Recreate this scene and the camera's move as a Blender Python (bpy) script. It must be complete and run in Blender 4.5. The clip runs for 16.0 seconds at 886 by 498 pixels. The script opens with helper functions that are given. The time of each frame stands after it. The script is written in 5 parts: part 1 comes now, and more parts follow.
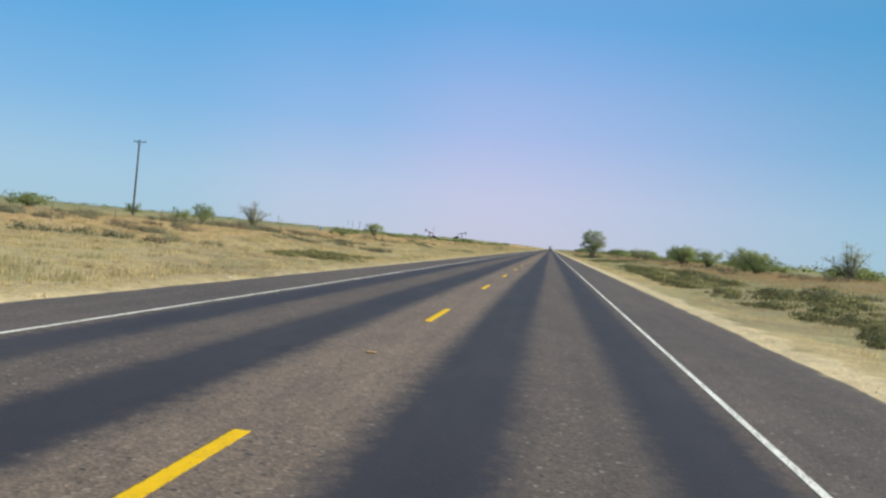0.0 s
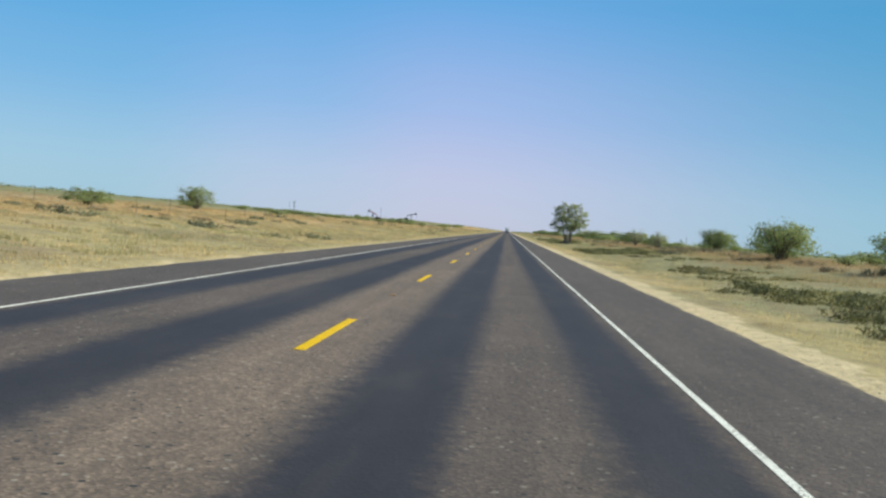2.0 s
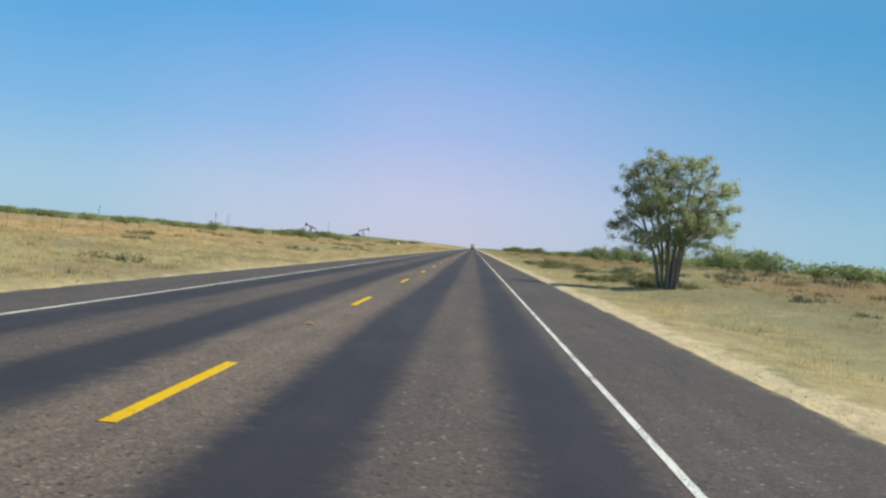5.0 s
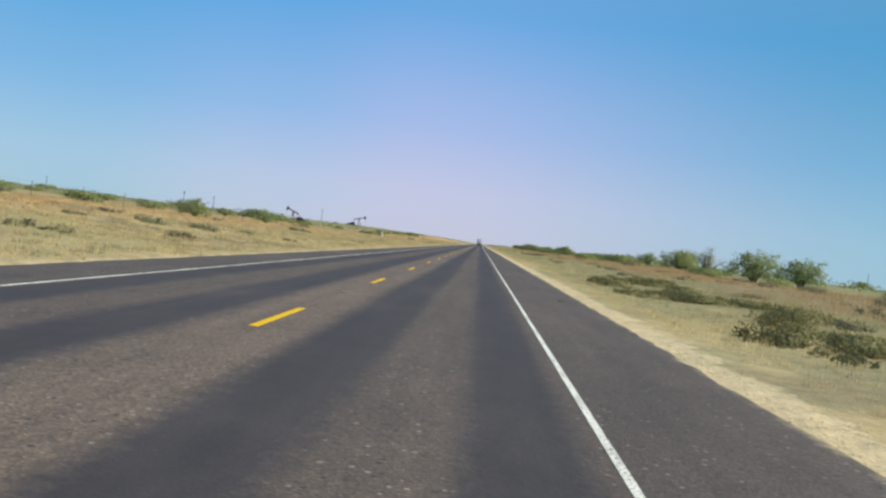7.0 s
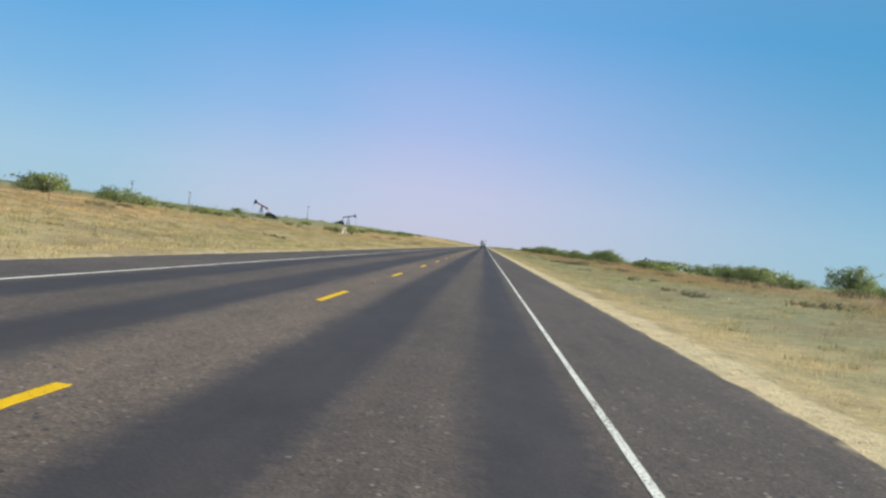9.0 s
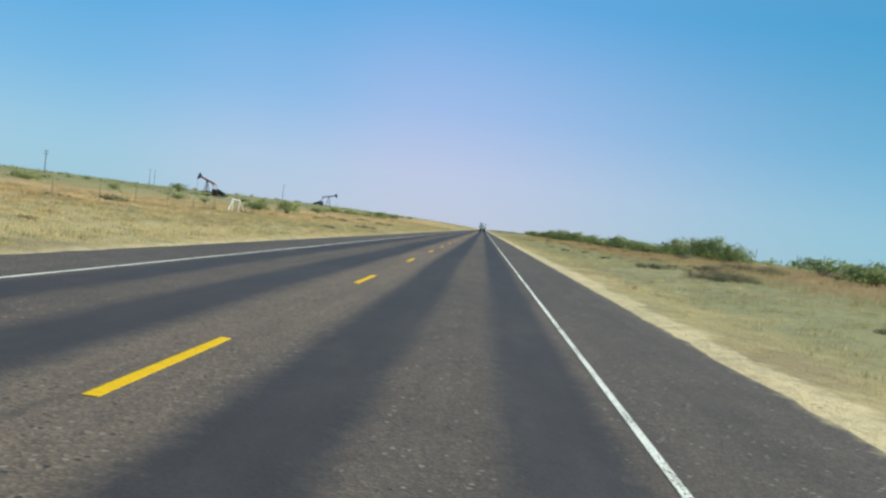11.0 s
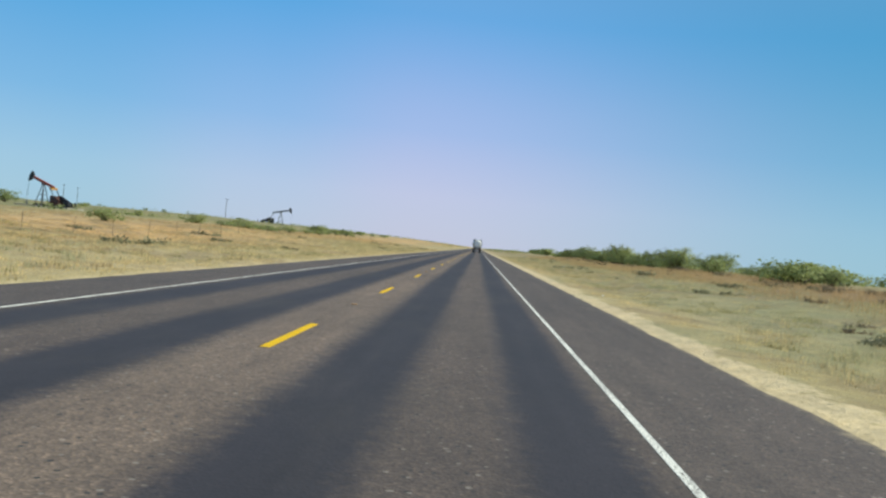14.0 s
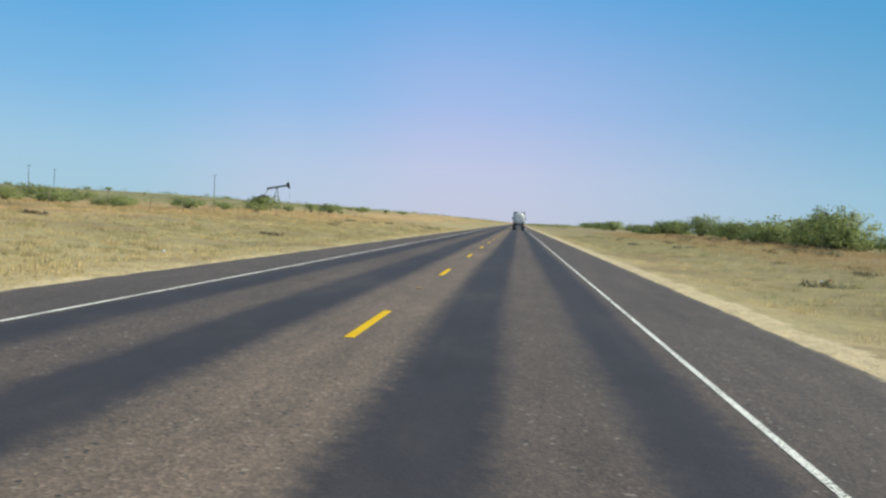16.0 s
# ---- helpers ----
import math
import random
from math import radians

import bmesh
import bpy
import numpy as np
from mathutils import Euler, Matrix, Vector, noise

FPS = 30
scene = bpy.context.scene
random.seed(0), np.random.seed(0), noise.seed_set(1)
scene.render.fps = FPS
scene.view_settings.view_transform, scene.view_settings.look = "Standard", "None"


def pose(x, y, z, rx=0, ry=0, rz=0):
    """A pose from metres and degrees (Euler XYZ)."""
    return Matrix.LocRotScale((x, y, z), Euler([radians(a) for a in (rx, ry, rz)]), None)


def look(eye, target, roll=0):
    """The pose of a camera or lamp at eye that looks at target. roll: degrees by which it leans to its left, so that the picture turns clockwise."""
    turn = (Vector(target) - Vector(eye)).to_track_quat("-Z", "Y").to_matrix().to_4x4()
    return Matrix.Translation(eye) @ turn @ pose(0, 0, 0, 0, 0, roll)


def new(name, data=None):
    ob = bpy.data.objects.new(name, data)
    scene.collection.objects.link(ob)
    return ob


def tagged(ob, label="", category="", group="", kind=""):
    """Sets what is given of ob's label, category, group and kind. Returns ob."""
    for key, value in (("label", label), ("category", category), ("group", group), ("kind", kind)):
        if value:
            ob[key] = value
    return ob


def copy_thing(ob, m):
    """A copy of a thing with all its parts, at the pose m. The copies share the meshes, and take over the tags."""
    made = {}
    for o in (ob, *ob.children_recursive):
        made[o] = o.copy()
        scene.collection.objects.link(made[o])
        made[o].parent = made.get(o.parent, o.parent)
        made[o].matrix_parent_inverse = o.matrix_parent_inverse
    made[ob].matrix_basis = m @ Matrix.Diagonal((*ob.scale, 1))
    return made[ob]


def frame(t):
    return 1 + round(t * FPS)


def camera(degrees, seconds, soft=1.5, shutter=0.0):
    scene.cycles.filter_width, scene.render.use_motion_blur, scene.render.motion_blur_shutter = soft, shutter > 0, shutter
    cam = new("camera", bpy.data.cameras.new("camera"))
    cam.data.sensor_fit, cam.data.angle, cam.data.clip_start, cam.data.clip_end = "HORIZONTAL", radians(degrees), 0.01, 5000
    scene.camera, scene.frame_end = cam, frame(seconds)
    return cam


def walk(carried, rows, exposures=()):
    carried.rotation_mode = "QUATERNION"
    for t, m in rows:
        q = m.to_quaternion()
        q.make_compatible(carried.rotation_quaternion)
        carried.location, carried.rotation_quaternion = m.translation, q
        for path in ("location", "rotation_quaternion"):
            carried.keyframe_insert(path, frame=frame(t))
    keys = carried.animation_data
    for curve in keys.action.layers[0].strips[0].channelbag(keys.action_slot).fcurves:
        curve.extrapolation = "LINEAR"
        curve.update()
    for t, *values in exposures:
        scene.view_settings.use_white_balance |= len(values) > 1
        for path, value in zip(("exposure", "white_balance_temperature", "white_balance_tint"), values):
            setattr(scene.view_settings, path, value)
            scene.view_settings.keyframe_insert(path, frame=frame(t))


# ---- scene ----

# ---------------------------------------------------------------- camera and walk
cam = camera(51.5, 16.0, soft=2.45)
# seconds, x, y, z, pitch, roll, yaw
PATH = [
    (0.0, 1.88, 0.00, 1.363, -0.60, -5.15, 6.69),
    (0.5, 1.94, 16.47, 1.345, -2.11, -3.99, 7.06),
    (1.0, 1.94, 33.44, 1.404, -1.70, -6.39, 5.66),
    (1.5, 1.93, 50.43, 1.337, -1.12, -6.10, 5.04),
    (2.0, 1.91, 67.04, 1.326, -1.46, -4.91, 4.00),
    (2.5, 1.98, 82.75, 1.352, -2.78, -3.99, 3.83),
    (3.0, 1.94, 99.47, 1.345, -2.09, -5.31, 3.77),
    (3.5, 1.98, 116.30, 1.352, -2.72, -4.53, 3.94),
    (3.7, 2.01, 123.29, 1.319, -1.35, -5.15, 3.83),
    (5.8, 2.40, 194.52, 1.315, -0.11, -4.22, 1.10),
    (6.0, 2.42, 201.39, 1.309, -0.25, -4.78, 1.19),
    (6.5, 2.53, 218.37, 1.273, 1.12, -8.45, 1.33),
    (7.0, 2.61, 235.49, 1.327, -0.61, -7.04, 2.35),
    (7.5, 2.62, 252.78, 1.321, -0.85, -6.12, 3.04),
    (8.0, 2.59, 270.06, 1.303, -1.83, -4.51, 2.99),
    (8.5, 2.56, 287.48, 1.295, -1.98, -4.68, 2.55),
    (8.7, 2.59, 294.38, 1.233, -0.52, -7.49, 2.61),
    (10.8, 2.35, 367.84, 1.276, -1.20, -5.12, 2.45),
    (11.0, 2.35, 374.86, 1.366, -1.55, -7.17, 2.54),
    (11.5, 2.36, 391.38, 1.389, -0.33, -4.67, 2.16),
    (12.0, 2.33, 408.89, 1.336, -0.42, -6.17, 2.19),
    (12.5, 2.26, 426.74, 1.307, 1.06, -9.25, 1.65),
    (13.0, 2.27, 444.50, 1.292, 0.46, -7.01, 1.97),
    (13.5, 2.26, 462.30, 1.372, -1.64, -5.79, 2.68),
    (14.0, 2.24, 480.22, 1.326, -0.28, -5.67, 2.19),
    (14.5, 2.15, 498.23, 1.307, -1.62, -5.34, 3.63),
    (15.0, 2.02, 516.04, 1.251, -1.01, -4.32, 4.91),
    (15.5, 1.87, 535.28, 1.389, -2.18, -3.94, 4.30),
    (16.0, 1.79, 553.34, 1.396, -1.92, -3.72, 4.67),
]
walk(cam, [(t, pose(x, y, z, 90 + pitch, roll, yaw)) for t, x, y, z, pitch, roll, yaw in PATH],
     # the lens sees a little greener at times
     exposures=[(t, 0.13, 6600 - 240 * green, 1 - 8.5 * green) for t, green in (
         (0.0, 0.0), (1.5, 0.1), (2.0, 0.45), (2.5, 1.2), (3.0, 0.2), (3.5, 0.3), (6.0, 0.0), (8.5, 0.0), (10.8, 0.9), (11.0, 1.0), (11.5, 0.1), (12.0, 0.2),
         (12.5, 0.0), (13.5, 0.1), (14.0, 0.4), (14.5, 0.2), (15.0, 1.0), (15.5, 0.1), (16.0, 0.3))])

# ---------------------------------------------------------------- sky and sun
SUN_UP, SUN_TURN = 48.5, 98.0          # degrees; turn is clockwise from straight ahead
world = bpy.data.worlds.new("sky")
scene.world = world
world.use_nodes = True
wn = world.node_tree
sky = wn.nodes.new("ShaderNodeTexSky")
sky.sky_type = "NISHITA"
sky.sun_disc = False
sky.sun_elevation, sky.sun_rotation = radians(SUN_UP), radians(SUN_TURN)
sky.air_density, sky.dust_density, sky.ozone_density, sky.altitude = 1.0, 0.6, 1.5, 300
# summer haze: the blue pales to lavender towards the horizon, all the way round
high = wn.nodes.new("ShaderNodeSeparateXYZ")
wn.links.new(wn.nodes.new("ShaderNodeTexCoord").outputs["Generated"], high.inputs[0])
haze = wn.nodes.new("ShaderNodeValToRGB")
for stop, colour in ((0.0, (0.55, 0.56, 0.74)), (0.05, (0.48, 0.535, 0.77)), (0.12, (0.275, 0.455, 0.79)), (0.24, (0.095, 0.36, 0.76)), (0.5, (0.07, 0.27, 0.62))):
    e = haze.color_ramp.elements[0] if stop == 0.0 else haze.color_ramp.elements.new(stop)
    e.position, e.color = stop, (*colour, 1.0)
haze.color_ramp.elements.remove(haze.color_ramp.elements[-1])
wn.links.new(high.outputs["Z"], haze.inputs[0])
bright = wn.nodes.new("ShaderNodeVectorMath")
bright.operation = "SCALE"
bright.inputs["Scale"].default_value = 2 / 0.12 * 0.92
wn.links.new(haze.outputs[0], bright.inputs[0])
# lens colour shading put into the sky: warmest down the road, bluer to both sides
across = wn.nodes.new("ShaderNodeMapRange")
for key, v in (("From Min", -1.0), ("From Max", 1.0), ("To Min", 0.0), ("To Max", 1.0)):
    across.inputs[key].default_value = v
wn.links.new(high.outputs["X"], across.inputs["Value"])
low_lens_tint, high_lens_tint = [wn.nodes.new("ShaderNodeValToRGB") for _ in range(2)]
for lens_tint, stops in ((low_lens_tint, ((-0.42, (0.68, 0.99, 1.02)), (-0.24, (0.92, 1.01, 1.06)), (-0.07, (1.03, 1.00, 1.06)), (0.10, (0.92, 0.99, 1.02)), (0.30, (0.66, 0.955, 0.96)), (0.44, (0.58, 0.93, 0.95)))),
                    (high_lens_tint, ((-0.42, (0.76, 0.98, 1.01)), (-0.24, (1.06, 1.03, 1.06)), (-0.07, (1.48, 1.07, 1.08)), (0.10, (1.20, 1.02, 1.01)), (0.30, (0.80, 0.955, 0.90)), (0.44, (0.66, 0.90, 0.86))))):
    lens_tint.color_ramp.interpolation = "EASE"
    lens_tint.color_ramp.elements.remove(lens_tint.color_ramp.elements[-1])
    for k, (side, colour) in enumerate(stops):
        e = lens_tint.color_ramp.elements[0] if k == 0 else lens_tint.color_ramp.elements.new(0.5)
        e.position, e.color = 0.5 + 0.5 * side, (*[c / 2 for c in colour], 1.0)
    wn.links.new(across.outputs[0], lens_tint.inputs[0])
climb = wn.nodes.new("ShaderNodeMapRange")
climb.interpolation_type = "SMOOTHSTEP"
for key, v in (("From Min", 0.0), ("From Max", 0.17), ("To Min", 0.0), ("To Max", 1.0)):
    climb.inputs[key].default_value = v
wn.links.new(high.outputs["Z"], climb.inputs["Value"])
lens_tint = wn.nodes.new("ShaderNodeMix")
lens_tint.data_type = "RGBA"
wn.links.new(climb.outputs[0], lens_tint.inputs["Factor"])
wn.links.new(low_lens_tint.outputs[0], lens_tint.inputs[6])
wn.links.new(high_lens_tint.outputs[0], lens_tint.inputs[7])
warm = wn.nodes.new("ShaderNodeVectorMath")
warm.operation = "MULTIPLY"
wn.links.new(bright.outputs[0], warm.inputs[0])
wn.links.new(lens_tint.outputs[2], warm.inputs[1])
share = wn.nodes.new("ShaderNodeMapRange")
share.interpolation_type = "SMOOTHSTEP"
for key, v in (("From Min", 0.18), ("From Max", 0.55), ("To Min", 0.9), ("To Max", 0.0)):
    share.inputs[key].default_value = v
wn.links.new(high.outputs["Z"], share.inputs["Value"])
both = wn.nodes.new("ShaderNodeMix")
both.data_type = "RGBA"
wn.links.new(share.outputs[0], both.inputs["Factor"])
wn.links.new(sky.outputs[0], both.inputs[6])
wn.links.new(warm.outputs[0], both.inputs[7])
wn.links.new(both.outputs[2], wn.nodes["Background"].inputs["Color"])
wn.nodes["Background"].inputs["Strength"].default_value = 0.12
sun = new("sun", bpy.data.lights.new("sun", "SUN"))
sun.data.energy, sun.data.angle, sun.data.color = 4.0, radians(0.55), (1.0, 0.93, 0.82)
sun_way = Vector((math.sin(radians(SUN_TURN)) * math.cos(radians(SUN_UP)),
                  math.cos(radians(SUN_TURN)) * math.cos(radians(SUN_UP)), math.sin(radians(SUN_UP))))
sun.matrix_world = look(sun_way * 60 + Vector((0, 300, 0)), (0, 300, 0))


# ---------------------------------------------------------------- materials
class Net:
    """A small helper to write node materials in few lines."""

    def __init__(self, name, rough=0.8, metal=0.0):
        self.mat = bpy.data.materials.new(name)
        self.mat.use_nodes = True
        self.nt = self.mat.node_tree
        self.bsdf = self.nt.nodes["Principled BSDF"]
        self.bsdf.inputs["Roughness"].default_value = rough
        self.bsdf.inputs["Metallic"].default_value = metal
        self.pos = self.nt.nodes.new("ShaderNodeNewGeometry").outputs["Position"]

    def link(self, a, b):
        self.nt.links.new(a, b)

    def put(self, value, socket):
        if isinstance(value, bpy.types.NodeSocket):
            self.link(value, socket)
        elif isinstance(value, (tuple, list)):
            socket.default_value = (*value, 1.0) if len(value) == 3 and len(socket.default_value) == 4 else value
        else:
            socket.default_value = value

    def math(self, op, a, b=0.0, clamp=False):
        n = self.nt.nodes.new("ShaderNodeMath")
        n.operation, n.use_clamp = op, clamp
        self.put(a, n.inputs[0]), self.put(b, n.inputs[1])
        return n.outputs[0]

    def axis(self, which, source=None):
        n = self.nt.nodes.new("ShaderNodeSeparateXYZ")
        self.link(source or self.pos, n.inputs[0])
        return n.outputs[which]

    def noise(self, scale, detail=3.0, rough=0.6, stretch=(1, 1, 1), source=None):
        m = self.nt.nodes.new("ShaderNodeMapping")
        m.inputs["Scale"].default_value = stretch
        self.link(source or self.pos, m.inputs["Vector"])
        n = self.nt.nodes.new("ShaderNodeTexNoise")
        n.inputs["Scale"].default_value, n.inputs["Detail"].default_value = scale, detail
        n.inputs["Roughness"].default_value = rough
        self.link(m.outputs[0], n.inputs["Vector"])
        return n.outputs["Fac"]

    def cells(self, scale, source=None):
        n = self.nt.nodes.new("ShaderNodeTexVoronoi")
        n.inputs["Scale"].default_value = scale
        self.link(source or self.pos, n.inputs["Vector"])
        return n

    def span(self, value, lo, hi, to_lo=0.0, to_hi=1.0):
        n = self.nt.nodes.new("ShaderNodeMapRange")
        n.interpolation_type = "SMOOTHSTEP"
        self.put(value, n.inputs["Value"])
        for key, v in (("From Min", lo), ("From Max", hi), ("To Min", to_lo), ("To Max", to_hi)):
            self.put(v, n.inputs[key])
        return n.outputs["Result"]

    def mix(self, fac, a, b, blend="MIX"):
        n = self.nt.nodes.new("ShaderNodeMix")
        n.data_type, n.blend_type = "RGBA", blend
        self.put(fac, n.inputs["Factor"])
        self.put(a, n.inputs[6]), self.put(b, n.inputs[7])
        return n.outputs[2]

    def ramp(self, fac, stops, ease="LINEAR"):
        n = self.nt.nodes.new("ShaderNodeValToRGB")
        n.color_ramp.interpolation = ease
        el = n.color_ramp.elements
        while len(el) < len(stops):
            el.new(0.5)
        for e, (p, c) in zip(el, stops):
            e.position, e.color = p, (*c, 1.0)
        self.put(fac, n.inputs[0])
        return n.outputs[0]

    def bump(self, height, strength=0.3, distance=0.02):
        n = self.nt.nodes.new("ShaderNodeBump")
        n.inputs["Strength"].default_value, n.inputs["Distance"].default_value = strength, distance
        self.link(height, n.inputs["Height"])
        self.link(n.outputs[0], self.bsdf.inputs["Normal"])

    def done(self, colour, rough=None):
        self.put(colour, self.bsdf.inputs["Base Color"])
        if rough is not None:
            self.put(rough, self.bsdf.inputs["Roughness"])
        return self.mat

    def glow_through(self, colour, share):
        """Thin leaves let part of the light through."""
        t, m = self.nt.nodes.new("ShaderNodeBsdfTranslucent"), self.nt.nodes.new("ShaderNodeMixShader")
        self.link(colour, t.inputs["Color"])
        m.inputs[0].default_value = share
        self.link(self.bsdf.outputs[0], m.inputs[1]), self.link(t.outputs[0], m.inputs[2])
        self.link(m.outputs[0], self.nt.nodes["Material Output"].inputs["Surface"])
        return self.mat

    def island(self):
        return self.nt.nodes.new("ShaderNodeNewGeometry").outputs["Random Per Island"]

    def chance(self):
        return self.nt.nodes.new("ShaderNodeObjectInfo").outputs["Random"]


def scale_rgb(c, k):
    return tuple(v * k for v in c)


def asphalt_material():
    n = Net("chip_seal_asphalt", 0.80)
    wander = n.math("MULTIPLY", n.math("SUBTRACT", n.noise(0.35, 2.0, 0.5, (0.6, 0.12, 1)), 0.5), 0.34)
    feather = n.math("MULTIPLY", n.math("SUBTRACT", n.noise(5.0, 5.0, 0.75), 0.5), 0.62)
    x = n.math("DIVIDE", n.math("ADD", n.math("ABSOLUTE", n.axis(0)), n.math("ADD", wander, feather)), 6.0)
    pale, dark, mid, side = (0.176, 0.130, 0.097), (0.0250, 0.0220, 0.0285), (0.105, 0.079, 0.064), (0.098, 0.076, 0.064)
    spots = (0.0, 0.075, 0.155, 0.255, 0.315, 0.405, 0.475, 0.555, 0.60, 0.63, 1.0)
    col = n.ramp(x, list(zip(spots, (pale, pale, dark, dark, mid, mid, dark, scale_rgb(dark, 1.08), scale_rgb(mid, 0.95), side, side))), "EASE")
    # the bled tar of the wheel tracks is worn back along the middle stretch
    along = n.math("ADD", n.axis(1), n.math("MULTIPLY", n.math("SUBTRACT", n.noise(0.05, 3.0), 0.5), 90.0))
    faded = n.math("MULTIPLY", n.span(along, 150, 250, 0.0, 0.30), n.span(along, 360, 440, 1.0, 0.3))
    col = n.mix(faded, col, (0.078, 0.060, 0.050))
    worn = n.noise(0.9, 5.0, 0.65, (1.0, 0.25, 1))
    col = n.mix(n.span(worn, 0.44, 0.8, 0.0, 0.26), col, (0.105, 0.086, 0.068))
    # the stones stand clear of the tar between the tracks and are drowned in it under the wheels
    bare = n.ramp(x, [(p, (v, v, v)) for p, v in zip(spots, (0.54, 0.54, 0.16, 0.16, 0.44, 0.44, 0.16, 0.18, 0.40, 0.42, 0.42))])
    stone = n.cells(42)
    grit = n.ramp(n.axis(0, stone.outputs["Color"]), [(0.0, (0.34, 0.34, 0.35)), (0.5, (0.88, 0.87, 0.86)), (0.85, (1.25, 1.22, 1.18)), (1.0, (2.1, 2.0, 1.9))])
    col = n.mix(bare, col, grit, "MULTIPLY")
    lump = n.cells(13)
    pick = n.axis(1, lump.outputs["Color"])
    small = n.math("LESS_THAN", lump.outputs["Distance"], 0.25)
    clear = n.span(bare, 0.2, 0.44)
    chip = n.math("MULTIPLY", n.math("MULTIPLY", small, n.math("GREATER_THAN", pick, 0.86)), clear)
    col = n.mix(n.math("MULTIPLY", chip, 0.6), col, (0.34, 0.30, 0.25))
    pit = n.math("MULTIPLY", n.math("MULTIPLY", small, n.math("LESS_THAN", pick, 0.17)), clear)
    col = n.mix(n.math("MULTIPLY", pit, 0.95), col, (0.022, 0.026, 0.025))
    patch = n.noise(11.0, 5.0, 0.75, (1.0, 0.7, 1.0))
    col = n.mix(bare, col, n.ramp(patch, [(0.32, (0.60, 0.60, 0.61)), (0.5, (0.96, 0.96, 0.96)), (0.70, (1.42, 1.40, 1.36))]), "MULTIPLY")
    blotch = n.noise(0.28, 4.0, 0.6, (1.0, 0.3, 1))
    col = n.mix(0.6, col, n.ramp(blotch, [(0.32, (0.74, 0.74, 0.75)), (0.68, (1.22, 1.2, 1.17))]), "MULTIPLY")
    streak = n.noise(3.2, 3.0, 0.6, (1.0, 0.03, 1.0))
    col = n.mix(0.45, col, n.ramp(streak, [(0.34, (0.76, 0.76, 0.77)), (0.66, (1.2, 1.19, 1.17))]), "MULTIPLY")
    mottle = n.noise(1.8, 5.0, 0.7, (1.0, 0.4, 1.0))
    col = n.mix(0.7, col, n.ramp(mottle, [(0.32, (0.76, 0.76, 0.77)), (0.5, (1.0, 1.0, 1.0)), (0.68, (1.20, 1.19, 1.17))]), "MULTIPLY")
    # thin tar smears run along the shoulder
    smear = n.noise(2.2, 4.0, 0.7, (1.0, 0.09, 1.0))
    col = n.mix(n.span(smear, 0.60, 0.74, 0.0, 0.45), col, (0.045, 0.038, 0.036))
    drift = n.math("ADD", n.math("ABSOLUTE", n.math("SUBTRACT", n.axis(0), 0.215)), n.math("MULTIPLY", n.math("SUBTRACT", n.noise(1.6, 5.0, 0.75), 0.5), 0.9))
    col = n.mix(n.span(drift, 5.42, 5.74, 0.0, 0.85), col, (0.42, 0.335, 0.20))
    n.bump(n.math("MULTIPLY", n.math("ADD", stone.outputs["Distance"], n.math("MULTIPLY", patch, 0.4)), bare), 0.8, 0.012)
    return n.done(col)


def paint_material(name, colour, wear, under=(0.12, 0.11, 0.1), lines=()):
    """lines: middle and half width of each painted line, whose edges are broken by the stones."""
    n = Net(name, 0.75)
    n.bsdf.inputs["Specular IOR Level"].default_value = 0.25
    chips = n.noise(38.0, 5.0, 0.75)
    worn = n.span(n.math("ADD", chips, n.math("MULTIPLY", n.noise(1.2, 2.0), 0.25)), wear, wear + 0.08)
    col = n.mix(worn, colour, under)
    for middle, half in lines:
        rim = n.math("DIVIDE", n.math("ABSOLUTE", n.math("SUBTRACT", n.axis(0), middle)), half)
        near = n.math("LESS_THAN", rim, 1.6)
        broken = n.span(n.math("ADD", rim, n.math("MULTIPLY", n.math("SUBTRACT", n.noise(70.0, 3.0, 0.7), 0.5), 0.9)), 0.86, 1.0)
        col = n.mix(n.math("MULTIPLY", near, broken), col, under)
    col = n.mix(0.5, col, n.ramp(n.noise(6.0, 3.0), [(0.3, (0.78, 0.78, 0.78)), (0.7, (1.1, 1.1, 1.1))]), "MULTIPLY")
    n.bump(chips, 0.25, 0.006)
    return n.done(col)


